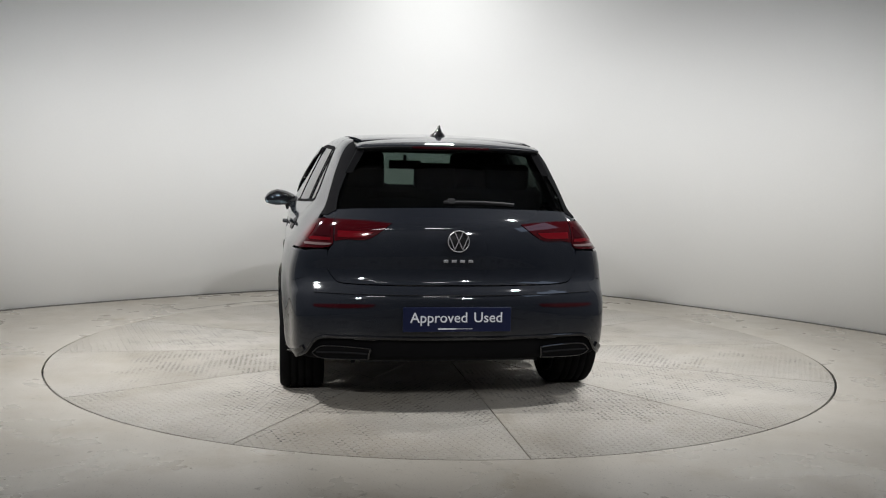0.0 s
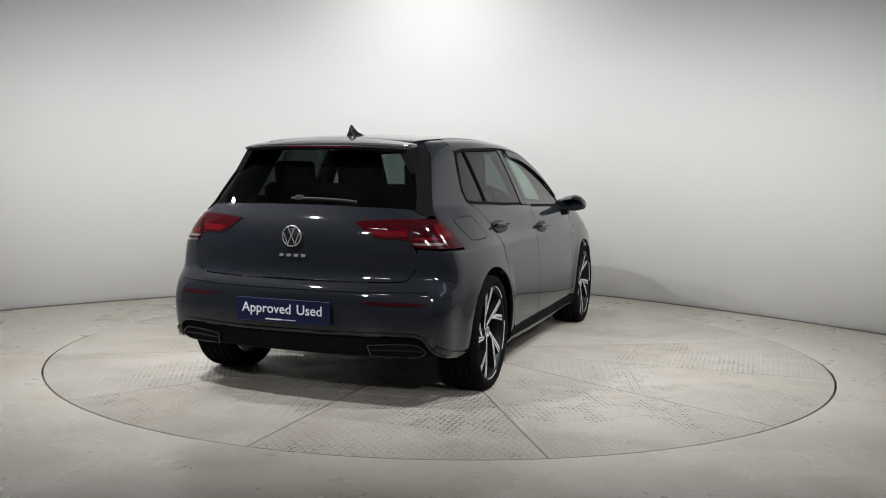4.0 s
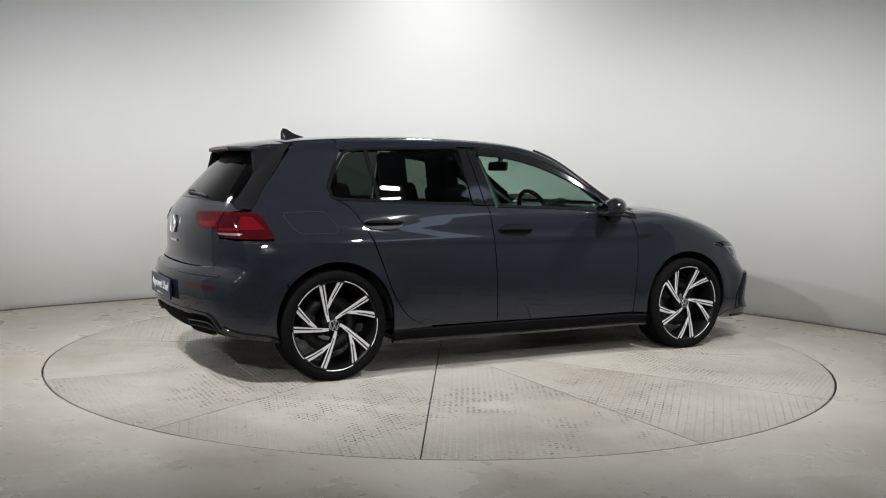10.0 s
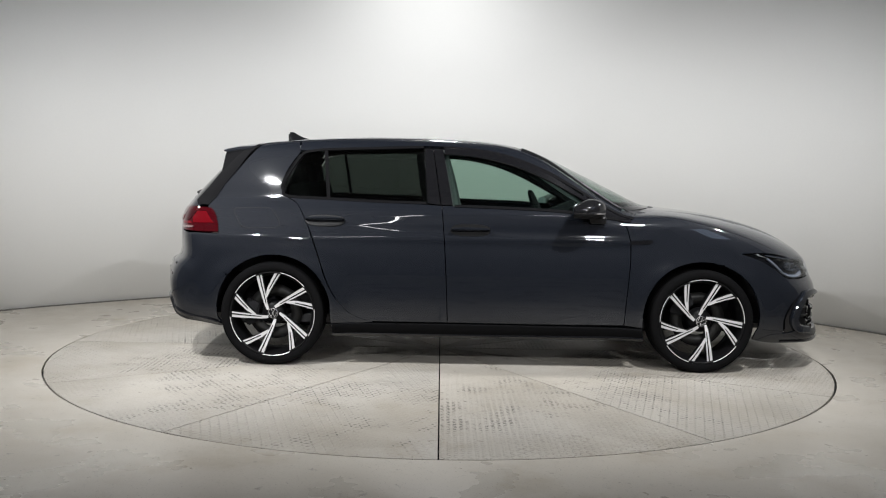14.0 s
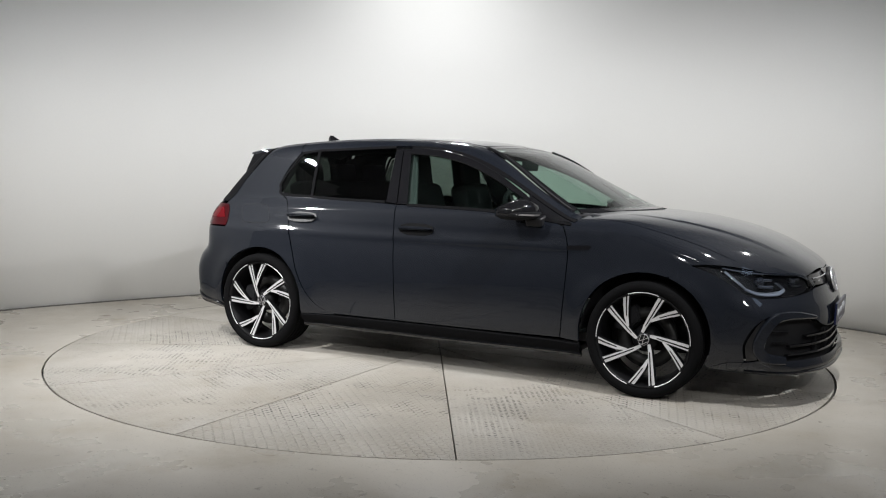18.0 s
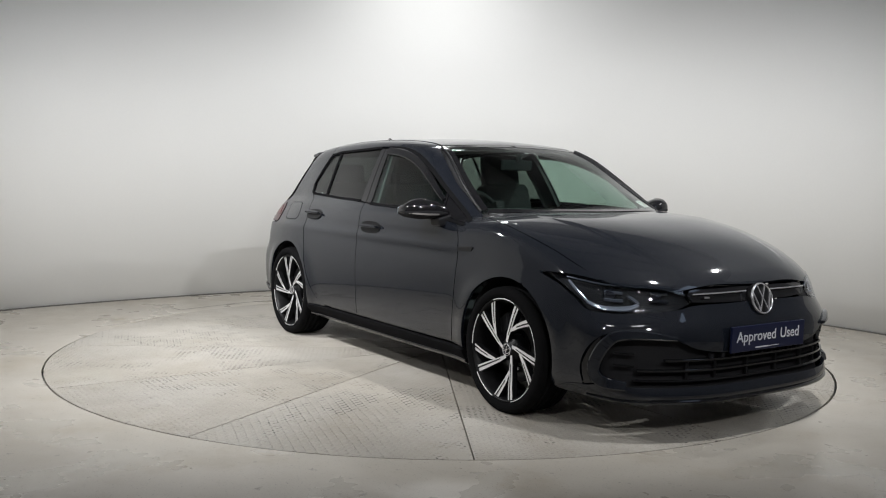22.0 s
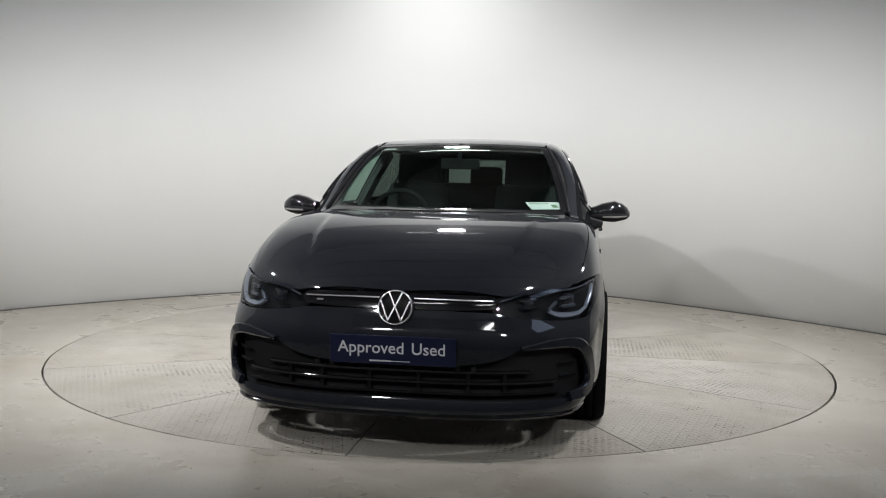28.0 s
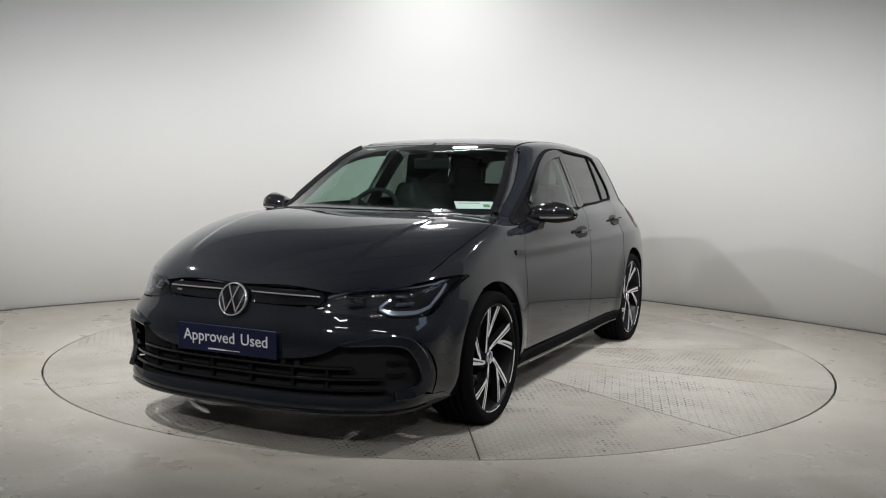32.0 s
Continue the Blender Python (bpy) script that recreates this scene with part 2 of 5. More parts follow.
    # floor with a round opening for the turntable
    n = 360
    rng = random.Random(5)
    verts, faces, wander = [], [], 0.
    for i in range(n):
        a = 2 * math.pi * i / n
        c, s = math.cos(a), math.sin(a)
        far = 9.5
        wander = wander * .8 + rng.uniform(-.0012, .0012)
        inner = TABLE_R + max(.0015, float(np.interp(i, GAP_AT, GAP_WIDE)) + wander)
        verts += [inner * Vector((c, s, 0)), inner * Vector((c, s, 0)) + Vector((0, 0, -.12)), Vector((c * far, s * far - 2, 0))]
        j = (i + 1) % n
        faces += [(3 * i, 3 * i + 2, 3 * j + 2, 3 * j), (3 * i + 1, 3 * i, 3 * j, 3 * j + 1)]
    faces.append([3 * i + 1 for i in range(n)])
    # dark edge of a cover plate let into the floor
    joint = [(-2.33, 1.62), (-2.21, 1.50), (-1.83, 1.96), (-1.57, 2.18), (-1.23, 2.39)]
    bm = bmesh.new()
    for (ax, ay), (bx, by) in zip(joint, joint[1:]):
        d = Vector((by - ay, ax - bx)).normalized() * .007
        bm.faces.new([bm.verts.new((x, y, .0015)) for x, y in ((ax - d.x, ay - d.y), (bx - d.x, by - d.y), (bx + d.x, by + d.y), (ax + d.x, ay + d.y))])
    tagged(part("trim", bm, SEALANT), "dark joint of a floor cover plate", "trim", "", "structure")
    fl = raw("floor", verts, faces, FLOOR)
    tagged(fl, "beige painted concrete floor with scuffs", "floor", "", "structure")


def turntable():
    """A round deck of twelve painted tread-plate sectors."""
    base = new("turntable")
    tagged(base, "round turntable of worn painted tread plates", "turntable")
    v, f = lathe([(0.001, -.03), (TABLE_R - .02, -.03), (TABLE_R - .02, -.09), (.001, -.09)], 96)
    raw("deck", [(x, z, y) for x, y, z in v], f, GAP_BLACK, base)
    v, f = lathe([(TABLE_R - .004, -.022), (TABLE_R + .0135, -.022), (TABLE_R + .0135, -.06), (TABLE_R - .004, -.06)], 144, True)
    raw("edge_seal", [(x, z, y) for x, y, z in v], f, GAP_BLACK, base, "black rubber edge seal")
    n, gap = 16, .0035
    verts = []
    for top in (0, -.03):
        for i in range(n + 1):
            a = math.radians(30) * i / n
            shift = gap / TABLE_R if i == 0 else -gap / TABLE_R if i == n else 0
            verts.append((TABLE_R * math.cos(a + shift), TABLE_R * math.sin(a + shift), top))
        verts.append((gap / math.sin(math.radians(15)) * math.cos(math.radians(15)), gap, top))
    k = n + 2
    faces = [list(range(k)), list(range(2 * k - 1, k - 1, -1))] + [(i, k + i, k + (i + 1) % k, (i + 1) % k) for i in range(k)]
    first = raw("plate", verts, faces, TREAD, base)
    for i in range(1, 12):
        o = new("plate", first.data)
        o.parent = base
        o.matrix_local = pose(0, 0, 0, 0, 0, 30 * i)
    return base


setting()
TABLE = turntable()


# ---- car body: one implicit surface, from which every panel is taken ----
# car space: x forward from the middle of the wheelbase, y to the left, z up from the floor
CENTRE_LINE = [(-1.9, 0.24), (-2.04, 0.27), (-2.085, 0.36), (-2.098, 0.47), (-2.1, 0.57), (-2.085, 0.615), (-2.045, 0.645), (-2.032, 0.7), (-2.034, 0.8), (-2.028, 0.88), (-2.005, 0.95), (-1.945, 1.03), (-1.83, 1.155), (-1.72, 1.265), (-1.63, 1.335), (-1.5, 1.382), (-1.3, 1.404), (-1, 1.424), (-0.7, 1.435), (-0.4, 1.434), (-0.1, 1.423), (0.15, 1.395), (0.38, 1.328), (0.6, 1.23), (0.85, 1.109), (1.03, 1.021), (1.13, 0.995), (1.25, 0.982), (1.46, 0.954), (1.7, 0.903), (1.9, 0.835), (2.04, 0.763), (2.12, 0.7), (2.15, 0.65), (2.171, 0.59), (2.198, 0.53), (2.208, 0.46), (2.203, 0.37), (2.203, 0.29), (2.225, 0.235), (2.225, 0.195), (2.16, 0.165), (1.9, 0.155), (1.2, 0.16), (0, 0.165), (-1.2, 0.19)]
FLANK = np.array([(0.05, 0.745), (0.14, 0.801), (0.2, 0.837), (0.26, 0.864), (0.33, 0.876), (0.45, 0.881), (0.58, 0.881), (0.68, 0.875), (0.78, 0.8615), (0.86, 0.851), (0.885, 0.85), (0.9, 0.847), (0.95, 0.836), (0.985, 0.814), (1.01, 0.794), (1.04, 0.778), (1.12, 0.742), (1.2, 0.703), (1.3, 0.652), (1.38, 0.606), (1.46, 0.549), (1.7, 0.4)])
LOW_PLAN = np.array([(-2.4, 0.793), (-2.1, 0.87), (-1.9, 0.91), (-1.6, 0.961), (-1.3, 0.989), (-0.9, 0.993), (0, 0.993), (0.9, 0.988), (1.3, 0.99), (1.6, 0.975), (1.9, 0.935), (2.1, 0.88), (2.4, 0.785)])
HIGH_PLAN = np.array([(-2.4, 0.7), (-1.9, 0.779), (-1.6, 0.829), (-1.3, 0.879), (-0.9, 0.922), (-0.4, 0.973), (0.1, 0.998), (0.5, 1.006), (0.9, 0.994), (1.3, 0.979), (2.4, 0.912)])


class Curve:
    """A smooth function through a few points."""
    def __init__(self, pts):
        s = spline(pts, 12)
        self.x, self.y = s[:, 0], s[:, 1]

    def __call__(self, v):
        return np.interp(v, self.x, self.y)


def ramp(a, b, v):
    u = np.clip((v - a) / (b - a), 0, 1)
    return u * u * u * (u * (6 * u - 15) + 10)


def distance_grid():
    """Signed distance to the centre line, on a grid over the x-z plane."""
    loop = spline(CENTRE_LINE, 8, True)
    gx, gz = np.arange(-2.7, 2.9, .01), np.arange(-.2, 1.9, .01)
    X, Z = np.meshgrid(gx, gz, indexing="ij")
    best, inside = np.full(X.shape, 9.0), np.zeros(X.shape, bool)
    for (ax, az), (bx, bz) in zip(loop, np.roll(loop, -1, 0)):
        ex, ez = bx - ax, bz - az
        u = np.clip(((X - ax) * ex + (Z - az) * ez) / (ex * ex + ez * ez + 1e-12), 0, 1)
        best = np.minimum(best, (X - ax - u * ex) ** 2 + (Z - az - u * ez) ** 2)
        if az != bz:
            inside ^= ((az > Z) != (bz > Z)) & (X < ax + (Z - az) * ex / (bz - az))
    d = np.where(inside, -1, 1) * np.sqrt(best)
    for _ in range(3):
        for ax in (0, 1):
            d = (np.roll(d, 1, ax) + 2 * d + np.roll(d, -1, ax)) / 4
    return d


BOW = [0.329, 0.404, 0.114, 0.141]
CROWN = [0.082, 0.005]
GRID = distance_grid()
flank, low_plan, high_plan = Curve(FLANK), Curve(LOW_PLAN), Curve(HIGH_PLAN)


def cubic(u):
    return np.stack([((2 - u) * u - 1) * u, (3 * u - 5) * u * u + 2, ((4 - 3 * u) * u + 1) * u, (u - 1) * u * u], 0) / 2


def off_profile(x, z):
    fx, fz = np.clip((x + 2.7) / .01, 2, GRID.shape[0] - 4), np.clip((z + .2) / .01, 2, GRID.shape[1] - 4)
    ix, iz = fx.astype(int), fz.astype(int)
    wx, wz = cubic(fx - ix), cubic(fz - iz)
    return sum(wx[i] * wz[j] * GRID[ix + i - 1, iz + j - 1] for i in range(4) for j in range(4))


def half_width(x, z):
    k = ramp(.70, 1.05, z)
    w = flank(z) * (low_plan(x) * (1 - k) + high_plan(x) * k)
    # the shoulder line through the doors, fading out on the front wing
    w = w + .007 * np.exp(-((z - .797) / .026) ** 2) * (1 - ramp(.70, 1.10, x))
    for hub in (-1.318, 1.318):
        r = np.hypot(x - hub, z - .317)
        w = w + .014 * np.exp(-((r - .37) / .075) ** 2) * (1 - ramp(.55, .75, z))
    return w


def body(x, y, z):
    """Below nought inside the car's outer skin."""
    y = np.abs(y)
    high = ramp(.46, .64, z)
    bow = (BOW[0] * (1 - high) + BOW[1] * high) * (y / .86) ** 3.2 * ramp(-.1, .9, x) - (BOW[2] * (1 - high) + BOW[3] * high) * (y / .7) ** 2.4 * ramp(.9, 1.7, -x)
    ahead = ramp(.7, 1.3, x)
    dome = .0075 * ramp(.95, 1.6, x) * (1 - ramp(1.75, 2.08, x)) * (1 - ramp(-.020, .020, y - np.interp(x, (1.1, 1.65, 1.9, 2.05), (.55, .495, .455, .38))))
    a = off_profile(x + bow, z - dome + (CROWN[0] * (1 - ahead) + CROWN[1] * ahead) * y * y * ramp(.6, .9, z))
    b = (y - half_width(x, z)) * .95
    k = .11
    h = np.maximum(k - np.abs(a - b), 0) / k
    return np.maximum(a, b) + h ** 3 * k / 6


def slope(p):
    e = .006
    x, y, z = p.T
    g = np.stack([body(x + e, y, z) - body(x - e, y, z), body(x, y + e, z) - body(x, y - e, z), body(x, y, z + e) - body(x, y, z - e)], 1)
    return g / (np.linalg.norm(g, axis=1, keepdims=True) + 1e-9)


def meet(start, end):
    """Where the lines from outside points to inside points meet the skin."""
    a, b = np.zeros(len(start)), np.ones(len(start))
    for _ in range(22):
        m = (a + b) / 2
        p = start + (end - start) * m[:, None]
        out = body(p[:, 0], p[:, 1], p[:, 2]) > 0
        a, b = np.where(out, m, a), np.where(out, b, m)
    return start + (end - start) * ((a + b) / 2)[:, None]


# ---- taking panels from the skin ----
from mathutils.geometry import delaunay_2d_cdt


def rounded(points):
    """The outline with its gentle bends smoothed and its sharp corners kept."""
    p = np.array(points, float)
    k = len(p)
    a, b = p - np.roll(p, 1, 0), np.roll(p, -1, 0) - p
    turn = np.einsum("ij,ij->i", a, b) / (np.linalg.norm(a, axis=1) * np.linalg.norm(b, axis=1) + 1e-12)
    sharp = [i for i in range(k) if turn[i] < .80]
    if not sharp:
        return spline(p, 8, True)
    runs = []
    for i, j in zip(sharp, sharp[1:] + [sharp[0] + k]):
        runs.append(spline([p[q % k] for q in range(i, j + 1)], 8)[:-1])
    return np.concatenate(runs)


def resampled(p, step):
    out = []
    for a, b in zip(p, np.roll(p, -1, 0)):
        m = max(1, int(math.ceil(np.linalg.norm(b - a) / step)))
        out += [a + (b - a) * i / m for i in range(m)]
    p = np.array(out)
    keep = [0]
    for i in range(1, len(p)):
        if np.linalg.norm(p[i] - p[keep[-1]]) > step * .3:
            keep.append(i)
    return p[keep]


def inside(q, loop):
    hit = np.zeros(len(q), bool)
    for (ax, ay), (bx, by) in zip(loop, np.roll(loop, -1, 0)):
        if ay != by:
            hit ^= ((ay > q[:, 1]) != (by > q[:, 1])) & (q[:, 0] < ax + (q[:, 1] - ay) * (bx - ax) / (by - ay))
    return hit


def first_hit(start, way, reach, n=90):
    """First meeting of rays with the skin; where one misses, its nearest point."""
    s = np.linspace(0, reach, n)
    f = np.stack([body(*(start + way * v).T) for v in s], 1)
    neg = f < 0
    i = np.where(neg.any(1), neg.argmax(1), 0)
    lo, hi = s[np.maximum(i - 1, 0)], s[i]
    for _ in range(14):
        m = (lo + hi) / 2
        out = body(*(start + way * m[:, None]).T) > 0
        lo, hi = np.where(out, m, lo), np.where(out, hi, m)
    best = np.where(neg.any(1), (lo + hi) / 2, s[f.argmin(1)])
    return start + way * best[:, None]


def panel(name, pts, way, mat, parent, label="", s=1, step=.04, rim=.016, off=0., sym=False, pivot=None, smooth=True, shade=True):
    """A sheet of the skin inside an outline of points (x, y, z), seen along `way`, or turned round an upright axis at x = pivot.
    s: side (1 left, -1 right); sym: the outline is half of one that lies on both sides; off: how far it stands proud; rim: depth of its edge."""
    pts = [tuple(p) for p in pts]
    if sym:
        pts = pts + [(x, -y, z) for x, y, z in reversed(pts) if abs(y) > 1e-6]
    p = rounded(pts) if smooth else np.array(pts, float)
    if pivot is None:
        d = np.array(way, float)
        d /= np.linalg.norm(d)
        e1 = np.cross((0, 0, 1) if abs(d[2]) < .9 else (0, 1, 0), d)
        e1 /= np.linalg.norm(e1)
        e2 = np.cross(d, e1)
        flat = np.stack([p @ e1, p @ e2], 1)
        lift = (np.array(pts) @ d).mean() + .55
    else:
        sign = 1 if pivot > 0 else -1
        flat = np.stack([np.arctan2(p[:, 1], (p[:, 0] - pivot) * sign) * 1.15, p[:, 2]], 1)
    loop = resampled(flat, step * .8)
    lo, hi = loop.min(0), loop.max(0)
    gx, gy = np.arange(lo[0] + step / 2, hi[0], step), np.arange(lo[1] + step / 2, hi[1], step * .87)
    grid = np.array([(x + (step / 2 if j % 2 else 0), y) for j, y in enumerate(gy) for x in gx] or [(9e9, 9e9)])
    grid = grid[inside(grid, loop)]
    if len(grid):
        near = np.full(len(grid), 9.0)
        for a, b in zip(loop, np.roll(loop, -1, 0)):
            e = b - a
            u = np.clip(((grid - a) @ e) / (e @ e + 1e-12), 0, 1)
            near = np.minimum(near, np.linalg.norm(grid - a - u[:, None] * e, axis=1))
        grid = grid[near > step * .42]
    q = np.concatenate([loop, grid]) if len(grid) else loop
    k = len(loop)
    vs, _, fs, *_ = delaunay_2d_cdt([Vector(v) for v in q], [(i, (i + 1) % k) for i in range(k)], [], 1, 1e-6)
    q = np.array([tuple(v) for v in vs])
    if pivot is None:
        start = q[:, :1] * e1 + q[:, 1:] * e2 + d * lift
        ways = np.repeat(-d[None], len(q), 0)
        reach = 1.2
    else:
        a = q[:, 0] / 1.15
        out = np.stack([np.cos(a) * sign, np.sin(a), 0 * a], 1)
        start = np.array((pivot, 0, 0)) + out * 1.75 + np.stack([0 * a, 0 * a, q[:, 1]], 1)
        ways, reach = -out, 1.6
    pos = first_hit(start, ways, reach)
    nor = slope(pos)
    pos = pos + nor * off
    pos[:, 1] *= s
    nor[:, 1] *= s
    tri = np.array([tuple(f) for f in fs])
    fn = np.cross(pos[tri[:, 1]] - pos[tri[:, 0]], pos[tri[:, 2]] - pos[tri[:, 0]])
    back = np.einsum("ij,ij->i", fn, nor[tri].mean(1)) < 0
    tri[back] = tri[back][:, ::-1]
    verts, faces, normals = list(pos), [tuple(t) for t in tri], list(nor)
    if rim:
        count = {}
        for t in tri:
            for a, b in ((t[0], t[1]), (t[1], t[2]), (t[2], t[0])):
                count[(a, b)] = count.get((a, b), 0) + 1
        for (a, b) in [e for e in count if (e[1], e[0]) not in count]:
            side = np.cross(pos[b] - pos[a], nor[a])
            side /= np.linalg.norm(side) + 1e-9
            i = len(verts)
            verts += [pos[b], pos[a], pos[a] - nor[a] * rim, pos[b] - nor[b] * rim]
            normals += [side] * 4
            faces.append((i, i + 1, i + 2, i + 3))
    me = bpy.data.meshes.new(name)
    me.from_pydata([tuple(map(float, v)) for v in verts], [], [tuple(map(int, f)) for f in faces])
    me.shade_smooth()
    me.update()
    if shade:
        me.normals_split_custom_set_from_vertices([tuple(map(float, v)) for v in normals])
    return set_part(name, me, mat, parent, label)


def on_skin(points, way=None, pivot=None):
    p = np.array(points, float)
    if pivot is None:
        d = np.array(way, float)
        d /= np.linalg.norm(d)
        return first_hit(p + d * .45, np.repeat(-d[None], len(p), 0), .9, 70)
    sign = 1 if pivot > 0 else -1
    a = np.arctan2(p[:, 1], (p[:, 0] - pivot) * sign)
    out = np.stack([np.cos(a) * sign, np.sin(a), 0 * a], 1)
    return first_hit(np.array((pivot, 0, 0)) + out * 1.75 + np.stack([0 * a, 0 * a, p[:, 2]], 1), -out, 1.6)


def strip(name, pts, width, high, mat, parent, label="", s=1, way=None, pivot=None, closed=False, sink=.004, n=8, smooth=True, taper=None):
    """A bead along a line on the skin: a flat-topped bar with chamfered edges."""
    p = (rounded(pts) if closed else spline(pts, n)) if smooth else np.array(pts, float)
    p = on_skin(p, way, pivot)
    nor = slope(p)
    k = len(p)
    tan = np.roll(p, -1, 0) - np.roll(p, 1, 0)
    if not closed:
        tan[0], tan[-1] = p[1] - p[0], p[-1] - p[-2]
    lat = np.cross(nor, tan)
    lat /= np.linalg.norm(lat, axis=1, keepdims=True) + 1e-9
    w = np.full(k, width / 2)
    if taper:
        w = w * np.interp(np.linspace(0, 1, k), np.linspace(0, 1, len(taper)), taper)
    c = min(high, width) * .3
    shape = [(-1, 0, -sink), (-1, 0, high - c), (-1, c, high), (1, -c, high), (1, 0, high - c), (1, 0, -sink)]
    verts, faces, m = [], [], len(shape)
    for i in range(k):
        verts += [p[i] + lat[i] * (sg * w[i] + dx) + nor[i] * h for sg, dx, h in shape]
    for i in range(k if closed else k - 1):
        j = (i + 1) % k
        faces += [(i * m + q, i * m + q + 1, j * m + q + 1, j * m + q) for q in range(m - 1)]
    if not closed:
        faces += [tuple(range(m))[::-1], tuple((k - 1) * m + q for q in range(m))]
    verts = np.array(verts)
    verts[:, 1] *= s
    if s > 0:
        faces = [f[::-1] for f in faces]
    return raw(name, verts, faces, mat, parent, label)


def prism(bm, loop, z0, z1, bevel=0.):
    """A flat outline in x-z pushed along y."""
    a = [bm.verts.new((x, z0, z)) for x, z in loop]
    b = [bm.verts.new((x, z1, z)) for x, z in loop]
    k = len(loop)
    bm.faces.new(a)
    bm.faces.new(b[::-1])
    for i in range(k):
        bm.faces.new((a[i], b[i], b[(i + 1) % k], a[(i + 1) % k]))
    bmesh.ops.recalc_face_normals(bm, faces=bm.faces)
    if bevel:
        bmesh.ops.bevel(bm, geom=list(bm.edges), offset=bevel, segments=2, affect="EDGES")
    return bm


# ---- the car ----
FRONT_HUB, REAR_HUB, HUB_Z = 1.318, -1.318, .317
SIDE, HIGH_SIDE, SHOULDER = (0, 1, .12), (0, .9, .42), (0, .72, .69)


def arc(hub, r, a, b, n=10):
    return [(hub + r * math.cos(math.radians(t)), .87, HUB_Z + r * math.sin(math.radians(t))) for t in np.linspace(a, b, n)]


HOOD_SIDE = [(1.855, .731, .729), (1.72, .764, .782), (1.6, .777, .815), (1.4, .788, .868), (1.2, .780, .912), (1.04, .750, .945), (.925, .695, .965)]
LAMP_TOP = [(2.115, .425, .664), (2.067, .50, .696), (1.955, .665, .706), (1.86, .75, .716), (1.70, .832, .738), (1.56, .862, .742)]
LAMP_LOW = [(1.68, .85, .700), (1.785, .828, .640), (1.86, .79, .590), (1.99, .67, .584), (2.10, .49, .604), (2.128, .412, .630)]
DOOR_FRONT = [(.828, .80, .905), (.856, .85, .84), (.868, .868, .75), (.862, .88, .60), (.848, .875, .42), (.838, .865, .285)]
B_GAP = [(-.285, .79, .995), (-.268, .86, .80), (-.252, .88, .55), (-.240, .87, .285)]
REAR_GAP = [(-1.262, .69, 1.034), (-1.19, .74, .99), (-1.118, .80, .87), (-1.070, .84, .76), (-1.025, .87, .63), (-.982, .88, .515), (-.925, .875, .415), (-.85, .87, .335), (-.76, .865, .295), (-.70, .86, .285)]
WIN_TOP = [(-.283, .61, 1.352), (-.1, .62, 1.342), (.06, .64, 1.316), (.20, .665, 1.275), (.37, .700, 1.206), (.56, .736, 1.106), (.735, .764, 1.010), (.892, .775, .922)]
TAIL_LAMP_IN = [(-1.984, .325, .944), (-1.955, .48, .955), (-1.905, .604, .958), (-1.925, .604, .90), (-1.932, .604, .852), (-1.955, .55, .862), (-1.985, .435, .868)]
TAIL_LAMP_OUT = [(-1.905, .612, .958), (-1.835, .69, .957), (-1.765, .72, .953), (-1.72, .76, .90), (-1.672, .81, .812), (-1.77, .79, .812), (-1.86, .755, .815), (-1.925, .64, .822), (-1.94, .612, .845)]


# seams laid on the skin, each along the direction in which its panels are taken
HOOD_SIDE = [tuple(p) for p in on_skin(HOOD_SIDE, (0, 0, 1))]
LAMP_TOP = [tuple(p) for p in on_skin(LAMP_TOP, pivot=.9)]
WIN_TOP = [tuple(p) for p in on_skin(WIN_TOP, HIGH_SIDE)]
DOOR_FRONT = [tuple(p) for p in on_skin(DOOR_FRONT, SIDE)]
MIRROR = material("silvered_glass", (.26, .31, .34), .03, 1.0)
REVERSE_LENS = material("reversing_lens", (.12, .085, .085), .15, 0, 1.0)
SMOKED = material("smoked_acrylic", (.006, .006, .007), .12, 0, 0, 0, 40, 0, .4)


